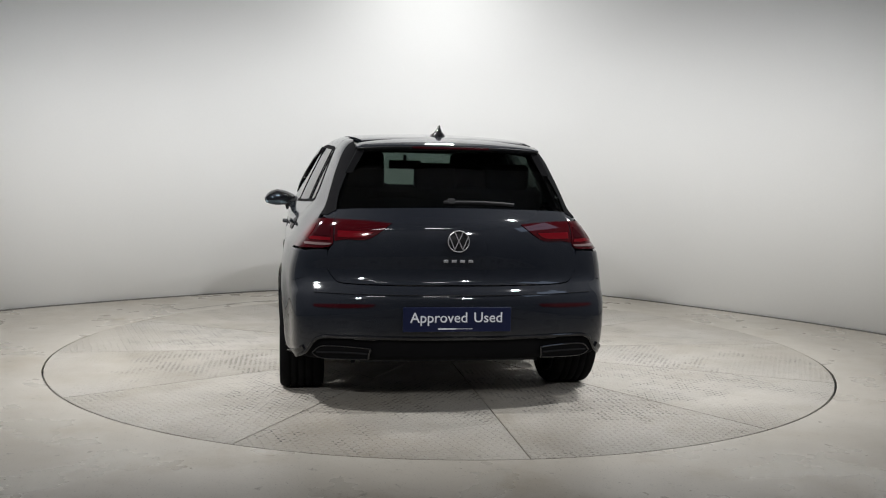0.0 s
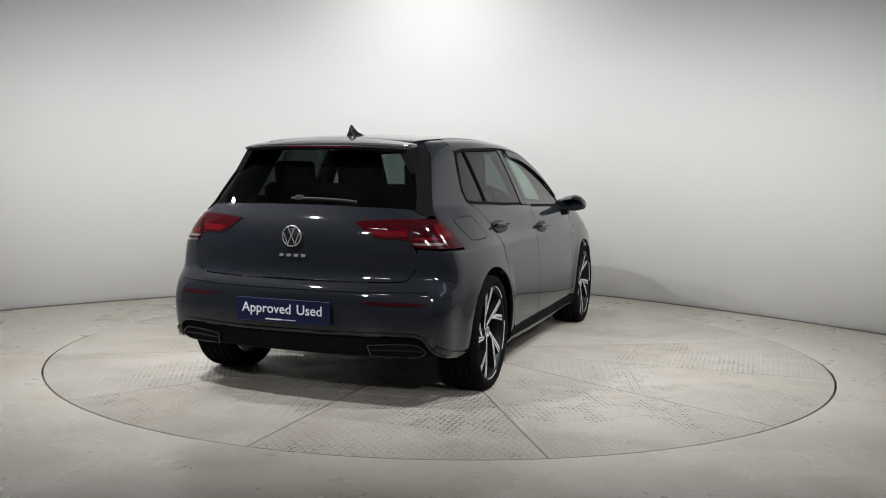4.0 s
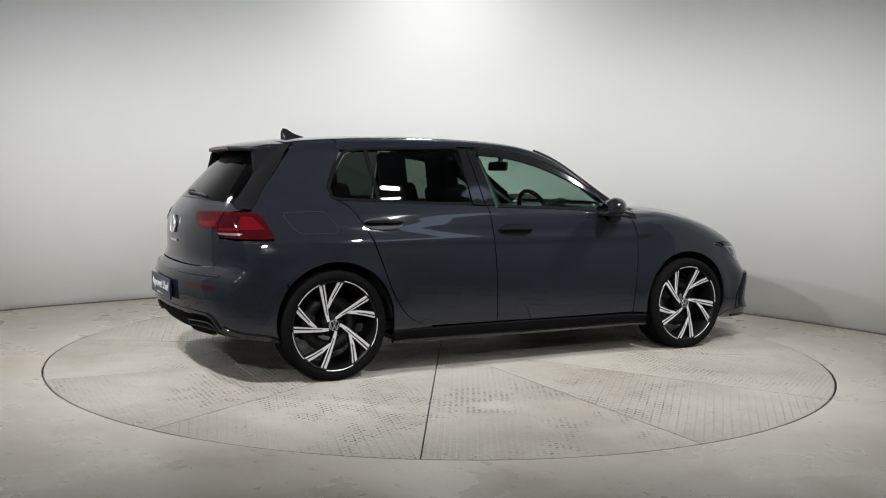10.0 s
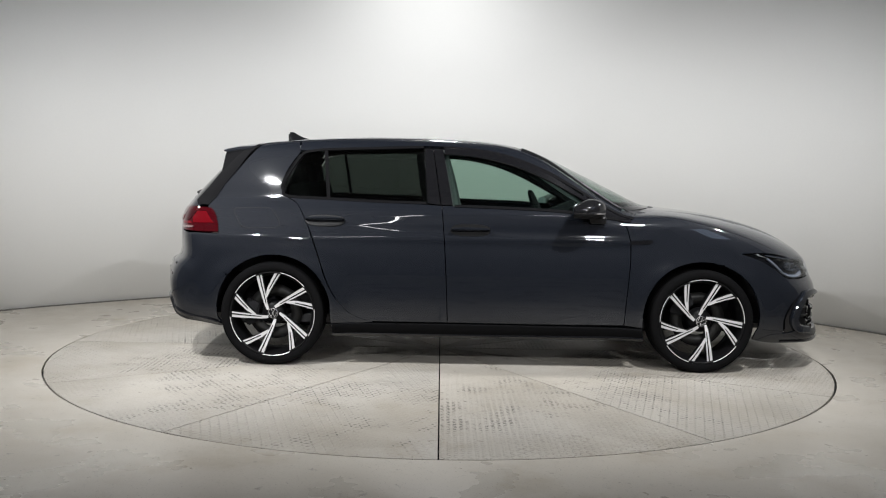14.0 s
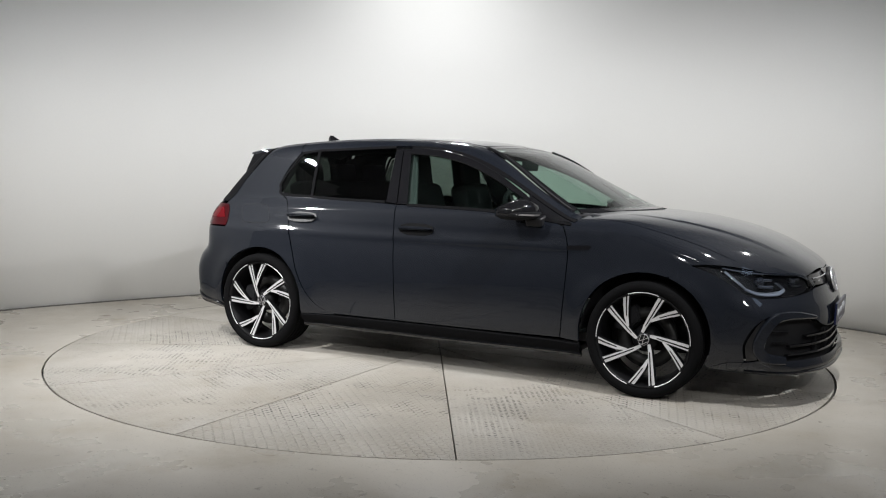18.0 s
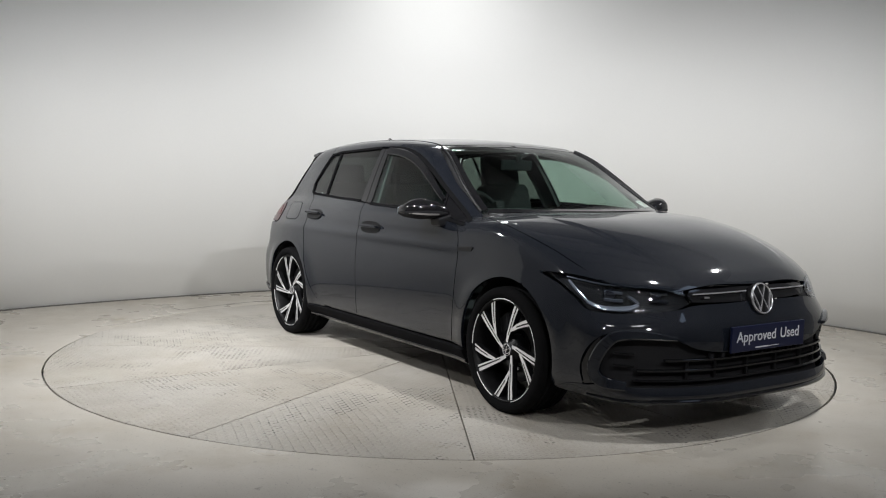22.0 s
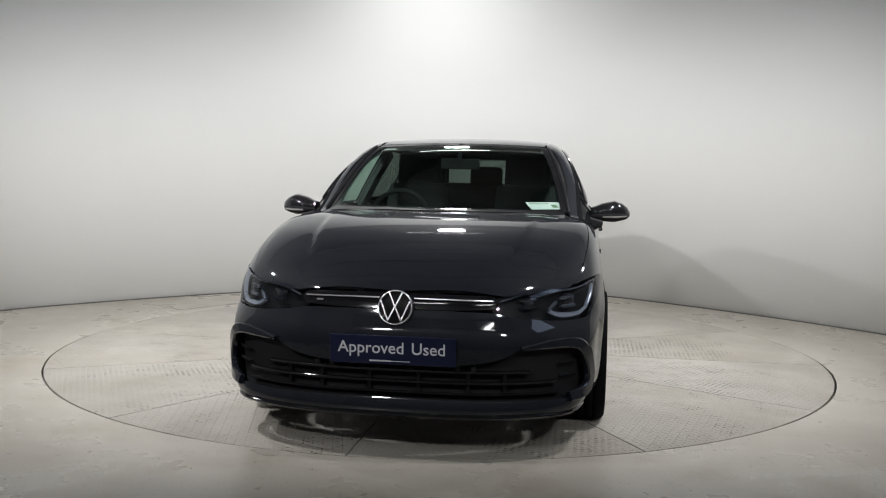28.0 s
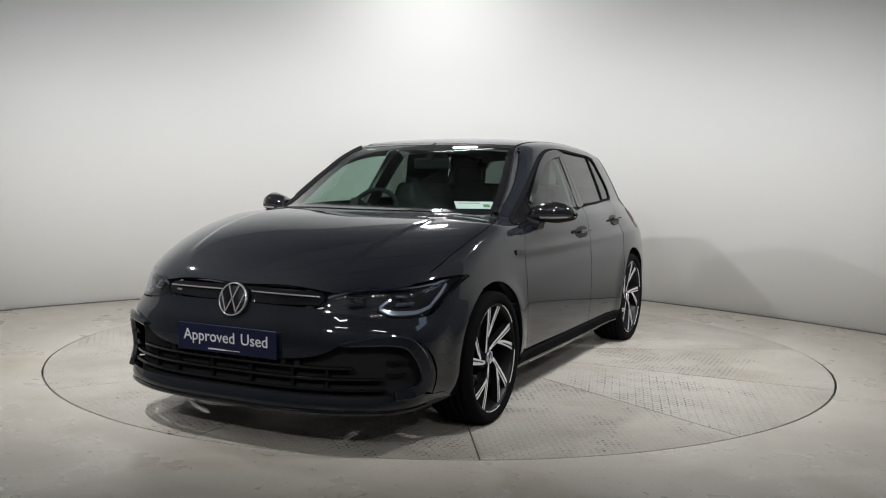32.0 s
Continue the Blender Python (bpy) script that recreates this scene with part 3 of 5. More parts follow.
def car_body(car):
    # bonnet, roof and glass on the middle line
    hood = [(2.122, 0, .70), (2.112, .2, .698), (2.092, .41, .694), (2.050, .52, .702), (1.955, .655, .712)] + HOOD_SIDE + [(1.02, .52, .965), (1.12, .3, .965), (1.165, 0, .965)]
    panel("bonnet", hood, (0, 0, 1), PAINT, car, sym=True, step=.022)
    panel("cowl", [(1.155, 0, .97), (1.11, .3, .97), (1.01, .52, .97), (.905, .685, .96), (.86, .70, .965), (.955, .52, .985), (1.06, .3, .995), (1.10, 0, 1.0)], (0.2, 0, 1), PLASTIC, car, "black plastic scuttle panel", sym=True, off=-.006)
    panel("windscreen", [(1.105, 0, 1.0), (1.065, .3, .99), (.96, .52, .985), (.835, .672, .985), (.60, .635, 1.10), (.40, .585, 1.225), (.215, .53, 1.345), (.24, .3, 1.36), (.255, 0, 1.37)], (.6, 0, .8), GLASS, car, "clear curved windscreen", sym=True, rim=.006)
    strip("windscreen_edge", [(.235, .01, 1.37), (.225, .3, 1.36), (.205, .515, 1.35)], .05, .001, GLOSS_BLACK, car, way=(.6, 0, .8))
    strip("windscreen_edge", [(.235, .01, 1.37), (.225, .3, 1.36), (.205, .515, 1.35)], .05, .001, GLOSS_BLACK, car, s=-1, way=(.6, 0, .8))
    strip("windscreen_edge", [(.86, -.655, .985), (.99, -.48, .988), (1.055, -.3, .992), (1.095, 0, 1.0), (1.055, .3, .992), (.99, .48, .988), (.86, .655, .985)], .05, .001, GLOSS_BLACK, car, way=(.6, 0, .8))
    panel("roof", [(.205, 0, 1.38), (.195, .3, 1.37), (.165, .505, 1.355), (-.2, .502, 1.39), (-.7, .495, 1.40), (-1.2, .47, 1.375), (-1.48, .44, 1.35), (-1.50, .2, 1.375), (-1.505, 0, 1.38)], (0, 0, 1), PAINT, car, sym=True, step=.06)
    for s in (1, -1):
        strip("windscreen_edge", [(.835, .662, .99), (.60, .622, 1.10), (.40, .572, 1.225), (.215, .517, 1.345)], .052, .001, GLOSS_BLACK, car, s=s, way=(.6, 0, .8))
        strip("pillar_seal", [(.84, .680, .988), (.60, .642, 1.10), (.40, .592, 1.225), (.205, .536, 1.345)], .015, .014, SATIN_BLACK, car, s=s, way=(.6, 0, .8), taper=(.6, 1, 1, .5))
        # A pillar, roof rail
        panel("roof_rail", [(.165, .512, 1.355), (-.2, .509, 1.39), (-.7, .502, 1.40), (-1.195, .478, 1.375), (-1.195, .578, 1.334), (-.9, .582, 1.352), (-.5, .592, 1.368)] + [(x, y - .01, z + .016) for x, y, z in WIN_TOP[:-1]]
              + [(.895, .755, .935), (.90, .71, .955), (.83, .683, .99), (.59, .647, 1.105), (.39, .597, 1.23), (.21, .542, 1.345)], (.25, .7, .7), PAINT, car, s=s)
        panel("front_fender", HOOD_SIDE[::-1][:1] + [(.905, .74, .945)] + DOOR_FRONT[:1] + [(x + .006, y, z) for x, y, z in DOOR_FRONT] + [(.95, .86, .262)] + arc(FRONT_HUB, .368, 186, 72, 16)
              + [(1.475, .885, .70), (1.55, .865, .745)] + [(x, y, z + .006) for x, y, z in LAMP_TOP[::-1][1:3]] + HOOD_SIDE[:1] + [(x, y + .006, z) for x, y, z in HOOD_SIDE[1:-1]], (.15, .72, .66), PAINT, car, s=s, step=.024)
        door = panel("front_door", DOOR_FRONT + [(.3, .87, .283), (-.235, .87, .285)] + B_GAP[::-1] + [(0, .80, .99), (.3, .81, .978), (.58, .81, .958), (.75, .80, .93)], SIDE, PAINT, car, s=s, step=.022)
        rear = panel("rear_door", [(x - .006, y, z) for x, y, z in B_GAP] + [(-.45, .87, .285)] + [(x + .006, y, z) for x, y, z in REAR_GAP[::-1]] + [(-.98, .72, 1.022), (-.6, .76, 1.008)], SIDE, PAINT, car, s=s, step=.022)
        quarter = [(-.70, .86, .277)] + [(x, y, z) for x, y, z in REAR_GAP[::-1]] + [(-1.305, .66, 1.115), (-1.262, .62, 1.22), (-1.1965, .585, 1.324), (-1.1965, .478, 1.372), (-1.34, .462, 1.362), (-1.435, .465, 1.350), (-1.50, .53, 1.29), (-1.58, .58, 1.20), (-1.665, .617, 1.10), (-1.735, .655, 1.01)]
        quarter += [(-1.765, .70, .968), (-1.762, .726, .960), (-1.715, .765, .90), (-1.664, .815, .806), (-1.77, .795, .806), (-1.865, .76, .808), (-1.925, .648, .815), (-1.93, .638, .72)]
        quarter += [(-1.87, .76, .672), (-1.78, .83, .640), (-1.62, .87, .575)] + arc(REAR_HUB, .368, 140, 12, 18) + [(-.95, .86, .262)]
        body_side = panel("rear_quarter", quarter, (-.32, .78, .40), PAINT, car, s=s, step=.024)
        if s < 0:
            flap = [(-1.575, .70, .955), (-1.40, .72, .962), (-1.345, .725, .957), (-1.30, .79, .90), (-1.286, .81, .862), (-1.31, .82, .845), (-1.48, .81, .842), (-1.53, .80, .855), (-1.585, .73, .935)]
            ff = panel("fuel_flap", flap, (-.2, .9, .2), PAINT, body_side, s=s, off=.0012, rim=.002)
            strip("flap_gap", flap, .005, .0014, INTAKE, ff, s=s, way=(-.2, .9, .2), closed=True, sink=.001)
        # side skirt
        panel("side_skirt", [(-.955, .86, .268), (0, .86, .272), (.955, .86, .262), (.962, .84, .205), (.0, .83, .195), (-.94, .83, .205)], (0, 1, -.25), MATT_BLACK, car, s=s, off=.012, rim=.03)
        strip("skirt_blade", [(-.95, .83, .205), (-.4, .83, .203), (.4, .83, .203), (.965, .83, .205)], .03, .02, GLOSS_BLACK, car, "gloss black sill blade", s=s, way=(0, 1, -.4))
        # glass
        wb = [(-.215, .78, 1.000), (0, .79, .998), (.3, .80, .985), (.575, .81, .965), (.622, .79, .985)]
        fg = panel("window", wb + [(.575, .745, 1.065)] + WIN_TOP[::-1][2:-1] + [(-.283, .615, 1.342)], HIGH_SIDE, GLASS, door, "clear front door window", s=s, rim=.004, off=-.006)
        panel("mirror_triangle", [(.640, .79, .972), (.594, .735, 1.083), (.735, .764, 1.003), (.878, .772, .922), (.75, .79, .940)], HIGH_SIDE, GLOSS_BLACK, door, "gloss black triangle ahead of the window", s=s, off=-.002)
        strip("window_bar", [(.632, .79, .978), (.612, .76, 1.03), (.588, .74, 1.082)], .016, .004, GLOSS_BLACK, door, s=s, way=HIGH_SIDE)
        panel("window", [(-.385, .77, 1.012), (-.41, .60, 1.350), (-.7, .60, 1.345), (-1.02, .58, 1.328), (-.988, .715, 1.032), (-.7, .75, 1.020)], HIGH_SIDE, DARK_GLASS, rear, "dark tinted rear door window", s=s, rim=.004, off=-.006)
        panel("quarter_window", [(-1.005, .715, 1.036), (-1.035, .58, 1.326), (-1.10, .58, 1.318), (-1.160, .585, 1.300), (-1.225, .62, 1.21), (-1.278, .66, 1.115), (-1.252, .69, 1.045), (-1.13, .70, 1.038)], HIGH_SIDE, DARK_GLASS, rear, "dark tinted quarter window", s=s, rim=.004, off=-.006)
        panel("pillar_trim", [(-.222, .78, 1.0), (-.288, .615, 1.348), (-.345, .61, 1.352), (-.29, .78, 1.0)], HIGH_SIDE, GLOSS_BLACK, door, "gloss black pillar trim", s=s, off=-.002)
        panel("pillar_trim", [(-.298, .78, 1.002), (-.352, .61, 1.352), (-.402, .60, 1.352), (-.378, .77, 1.010)], HIGH_SIDE, GLOSS_BLACK, rear, "gloss black pillar trim", s=s, off=-.002)
        strip("window_divider", [(-.995, .72, 1.034), (-1.012, .65, 1.18), (-1.028, .58, 1.328)], .022, .002, MATT_BLACK, rear, s=s, way=HIGH_SIDE)
        strip("wind_deflector", [(-.275, .62, 1.330), (-.1, .632, 1.318), (.06, .652, 1.290), (.20, .677, 1.248), (.36, .708, 1.176), (.50, .735, 1.095), (.60, .752, 1.035)], .050, .012, SMOKED, door, "dark smoked wind deflector", s=s, way=HIGH_SIDE, sink=0, taper=(1, 1, 1, .9, .75, .5))
        # seals round the glass
        strip("window_seal", [(-.21, .785, .995), (.3, .80, .981), (.58, .81, .961), (.75, .80, .934), (.875, .775, .915)], .020, .004, MATT_BLACK, door, s=s, way=SIDE)
        strip("window_seal", [(x, y, z + .006) for x, y, z in WIN_TOP], .026, .003, MATT_BLACK, door, s=s, way=HIGH_SIDE)
        strip("window_seal", [(-.385, .77, 1.008), (-.7, .75, 1.016), (-.98, .72, 1.026), (-1.25, .69, 1.036), (-1.285, .67, 1.075), (-1.292, .66, 1.115), (-1.24, .62, 1.21), (-1.172, .585, 1.308), (-1.10, .58, 1.327), (-1.02, .58, 1.337), (-.7, .60, 1.352), (-.41, .60, 1.359)],
              .018, .003, MATT_BLACK, rear, s=s, way=HIGH_SIDE)
        # handles: a bar over a black oval, the cup's shade put into its colour
        for host, x0, z0 in ((door, -.112, .852), (rear, -1.005, .898)):
            c = on_skin([(x0, .85, z0)], SIDE)[0]
            dn = slope(c[None])[0]
            bm = bmesh.new()
            tilt = math.atan2(dn[2], dn[1])
            yaw = -math.atan2(dn[0], dn[1])
            oval = [(.122 * abs(math.cos(a)) ** .75 * math.copysign(1, math.cos(a)), .038 * abs(math.sin(a)) ** .8 * math.copysign(1, math.sin(a))) for a in np.linspace(.01, 2 * math.pi + .01, 33)[:-1]]
            prism(bm, oval, -.006, .0035, .0015)
            bm2 = bmesh.new()
            loop = [(-.116, .002), (-.09, .012), (0, .015), (.09, .012), (.116, .002), (.10, -.004), (0, -.006), (-.10, -.005)]
            prism(bm2, spline(loop, 4, True).tolist(), .002, .034, .005)
            m = pose(c[0], c[1] * s, c[2], math.degrees(tilt) * s, 0, math.degrees(yaw) * s)
            if s < 0:
                bmesh.ops.transform(bm2, matrix=Matrix.Diagonal((1, -1, 1, 1)), verts=bm2.verts)
                bmesh.ops.reverse_faces(bm2, faces=bm2.faces)
            cup = part("handle_cup", bm, RIM_BLACK, host)
            cup.matrix_local = m
            part("handle", bm2, PAINT, host).matrix_local = m
        # tail lamps
        out = panel("tail_lamp_outer", TAIL_LAMP_OUT, None, RED_MID, car, "red tail lamp on the body side", s=s, pivot=-.9, step=.025, off=.004)
        panel("light_block", [(-1.905, .622, .930), (-1.845, .695, .930), (-1.855, .70, .878), (-1.918, .622, .876)], None, RED_DARK, out, s=s, pivot=-.9, step=.025, off=.0065, rim=.004)
        panel("light_block", [(-1.838, .70, .930), (-1.79, .725, .930), (-1.755, .75, .895), (-1.72, .775, .862), (-1.84, .735, .860), (-1.848, .71, .895)], None, RED, out, s=s, pivot=-.9, step=.025, off=.0065, rim=.004)
        panel("light_block", [(-1.922, .622, .868), (-1.86, .705, .870), (-1.85, .74, .856), (-1.93, .622, .854)], None, RED, out, s=s, pivot=-.9, step=.025, off=.0065, rim=.004)
        panel("reversing_light", [(-1.935, .618, .842), (-1.88, .73, .843), (-1.84, .765, .840), (-1.86, .757, .830), (-1.925, .640, .832)], None, REVERSE_LENS, out, "clear reversing light", s=s, pivot=-.9, step=.02, off=.0065, rim=.004)
        inn = panel("tail_lamp_inner", TAIL_LAMP_IN, None, RED_MID, car, "dark red tail lamp on the tailgate", s=s, pivot=-.9, step=.025, off=.004)
        panel("light_bar", [(-1.98, .41, .900), (-1.935, .59, .903), (-1.94, .59, .872), (-1.972, .46, .874)], None, RED, inn, s=s, pivot=-.9, step=.025, off=.0065, rim=.004)
    # tailgate
    gate = panel("tailgate", [(-1.948, 0, 1.022), (-1.935, .3, 1.018), (-1.87, .605, 1.006), (-1.866, .655, .975), (-1.90, .612, .952), (-1.93, .606, .85), (-1.94, .632, .80), (-1.94, .630, .715), (-1.96, .60, .668), (-1.99, .545, .652), (-2.04, .3, .648), (-2.045, 0, .648)], (-1, 0, .1), PAINT, car, sym=True)
    panel("tailgate_glass", [(-1.952, 0, 1.030), (-1.938, .3, 1.026), (-1.875, .60, 1.014), (-1.80, .585, 1.10), (-1.71, .535, 1.20), (-1.60, .47, 1.305), (-1.615, .3, 1.325), (-1.62, 0, 1.335)], (-.75, 0, .65), TAIL_GLASS, gate, "dark tinted tailgate window", sym=True, rim=.004, off=-.003)
    for s in (1, -1):
        panel("glass_surround", [(-1.868, .604, 1.018), (-1.80, .589, 1.10), (-1.71, .539, 1.20), (-1.62, .485, 1.29), (-1.44, .470, 1.345), (-1.506, .53, 1.288), (-1.586, .58, 1.199), (-1.671, .617, 1.099), (-1.741, .655, 1.01), (-1.77, .68, .985), (-1.85, .65, .99)], (-.7, .4, .5), MATT_BLACK, gate, "black edge of the tailgate window", s=s, off=.003, rim=.004, step=.025)
    return gate


def spoiler(car):
    """Roof spoiler over the tailgate glass, with side fins."""
    n, m = 31, 7
    verts, faces = [], []
    for y in np.linspace(-.482, .482, n):
        k = (abs(y) / .482) ** 3
        front = on_skin([(-1.502, y * .975, 1.38)], (0, .0, 1))[0]
        back, high = -1.757 + .062 * k, 1.336 - .013 * k
        under = on_skin([(-1.615, y * .94, 1.32)], (-.75, 0, .65))[0]
        mid = ((front[0] + back) / 2, y, (front[2] + high) / 2 + .006)
        verts += [(front[0], front[1], front[2] + .001), mid, (back + .02, y, high + .004), (back, y, high - .003), (back, y, high - .012), (back + .05, y * .98, high - .026), (under[0] - .012, under[1], under[2] - .004)]
    for i in range(n - 1):
        for q in range(m - 1):
            faces.append((i * m + q, i * m + q + 1, (i + 1) * m + q + 1, (i + 1) * m + q))
    faces += [tuple(range(m))[::-1], tuple((n - 1) * m + q for q in range(m))]
    top = raw("roof_spoiler", verts, faces, [PAINT, SATIN_BLACK], car, "dark grey roof spoiler with a black underside", True)
    for i, f in enumerate(top.data.polygons):
        if i < (n - 1) * (m - 1) and i % (m - 1) >= 3:
            f.material_index = 1
    for s in (1, -1):
        pts = [(-1.46, .462, 1.338), (-1.60, .474, 1.328), (-1.68, .474, 1.316), (-1.69, .48, 1.296), (-1.70, .54, 1.190), (-1.62, .562, 1.185), (-1.54, .52, 1.27)]
        outer = [Vector((x, y * s, z)) for x, y, z in pts]
        inner = [Vector((x, (y - .035) * s, z - .002)) for x, y, z in pts]
        k = len(pts)
        f = [tuple(range(k)), tuple(range(2 * k - 1, k - 1, -1))] + [(i, (i + 1) % k, k + (i + 1) % k, k + i) for i in range(k)]
        if s > 0:
            f = [q[::-1] for q in f]
        raw("spoiler_fin", outer + inner, f, MATT_BLACK, top, "black side fin")
    bm = bmesh.new()
    box(bm, (-1.761, -.2, 1.318), (-1.745, .2, 1.330), .003)
    part("brake_light", bm, RED_DARK, top, "high-level dark red brake light")


def antenna(car):
    z0 = on_skin([(-1.26, 0, 1.4)], (0, 0, 1))[0][2]
    verts, faces = [], []
    rows = [(0., .045, 1.0), (.012, .040, .96), (.028, .020, .62), (.045, .011, .40), (.058, .006, .28), (.064, .002, .2)]
    # swept back: the front edge slopes, the back edge stands up
    n = 14
    for h, w, ln in rows:
        back, front = -1.365 + (.01 if h > .05 else 0), -1.365 + .175 * ln
        for i in range(n):
            a = 2 * math.pi * i / n
            verts.append(((back + front) / 2 + (front - back) / 2 * math.cos(a), w * math.sin(a) * (1 if h > .02 else 1), z0 + h - .008))
    for r in range(len(rows) - 1):
        for i in range(n):
            j = (i + 1) % n
            faces.append((r * n + i, r * n + j, (r + 1) * n + j, (r + 1) * n + i))
    faces.append(tuple((len(rows) - 1) * n + i for i in range(n)))
    raw("shark_fin_antenna", verts, faces, GLOSS_BLACK, car, "gloss black shark-fin antenna", True)


def rear_end(car, gate):
    bump = [(-2.045, 0, .640), (-2.04, .3, .640), (-1.985, .55, .644), (-1.955, .606, .660), (-1.934, .635, .700), (-1.925, .650, .712), (-1.875, .765, .664), (-1.78, .84, .632), (-1.62, .87, .567)] + arc(REAR_HUB, .368, 142, 192, 8)
    bump += [(-1.75, .84, .258), (-1.86, .79, .275), (-1.93, .73, .315), (-1.97, .67, .385), (-2.02, .55, .396), (-2.05, .40, .396), (-2.08, 0, .394)]
    b = panel("rear_bumper", bump, None, PAINT, car, sym=True, pivot=-.9)
    panel("diffuser", [(-2.08, 0, .389), (-2.05, .40, .391), (-2.02, .55, .391), (-1.965, .665, .380), (-1.925, .73, .308), (-1.86, .78, .268), (-1.90, .74, .250), (-2.0, .45, .248), (-2.03, 0, .248)], None, MATT_BLACK, b, "black rear diffuser", sym=True, pivot=-.9, off=-.012)
    strip("diffuser_lip", [(-1.86, .79, .272), (-1.93, .73, .310), (-1.97, .67, .381), (-2.02, .55, .392), (-2.05, .40, .392), (-2.07, .2, .390), (-2.08, 0, .390), (-2.07, -.2, .390), (-2.05, -.40, .392), (-2.02, -.55, .392), (-1.97, -.67, .381), (-1.93, -.73, .310), (-1.86, -.79, .272)], .016, .012, GLOSS_BLACK, b, pivot=-.9)
    for s in (1, -1):
        loop = [(-2.03, .42, .336), (-2.00, .56, .345), (-1.965, .655, .340), (-1.945, .70, .305), (-1.975, .66, .278), (-2.03, .44, .282)]
        panel("exhaust_trim", loop, None, MATT_BLACK, b, "black exhaust trim", s=s, pivot=-.9, off=.002, step=.03)
        strip("trim_ring", loop, .009, .008, GLOSS_BLACK, b, s=s, pivot=-.9, closed=True)
        strip("trim_blade", [(-2.03, .44, .308), (-2.0, .56, .312), (-1.955, .68, .308)], .008, .006, INTAKE, b, s=s, pivot=-.9)
        strip("trim_tip", [(-2.05, .40, .384), (-2.03, .50, .386)], .010, .012, GLOSS_BLACK, b, s=s, pivot=-.9)
        panel("reflector", [(-2.065, .405, .556), (-2.02, .56, .553), (-1.97, .70, .548), (-1.972, .70, .535), (-2.02, .56, .533), (-2.06, .42, .542)], None, RED_DARK, b, "slim red reflector", s=s, pivot=-.9, off=.002, rim=.004, step=.02)
        strip("bumper_edge", [(-1.655, .862, .232), (-1.75, .84, .264), (-1.86, .79, .284), (-1.925, .735, .318)], .042, .008, GLOSS_BLACK, b, "gloss black lower edge of the bumper", s=s, pivot=-.9, taper=(.7, 1, 1, 1.1))
    strip("bumper_ledge", [(-1.95, .70, .608), (-2.03, .55, .607), (-2.08, .3, .606), (-2.09, 0, .606), (-2.08, -.3, .606), (-2.03, -.55, .607), (-1.95, -.70, .608)], .014, .004, PAINT, b, pivot=-.9)
    # wiper
    bm = bmesh.new()
    m = pose(-1.935, .02, 1.055, 0, 0, 0)
    box(bm, (-.005, -.018, -.014), (.03, .018, .014), .006, m)
    arm = part("rear_wiper", bm, PLASTIC, gate)
    p = [(-1.945, .06, 1.062), (-1.935, -.10, 1.056), (-1.925, -.30, 1.048)]
    strip("wiper_arm", p, .013, .012, PLASTIC, arm, way=(-.75, 0, .65))


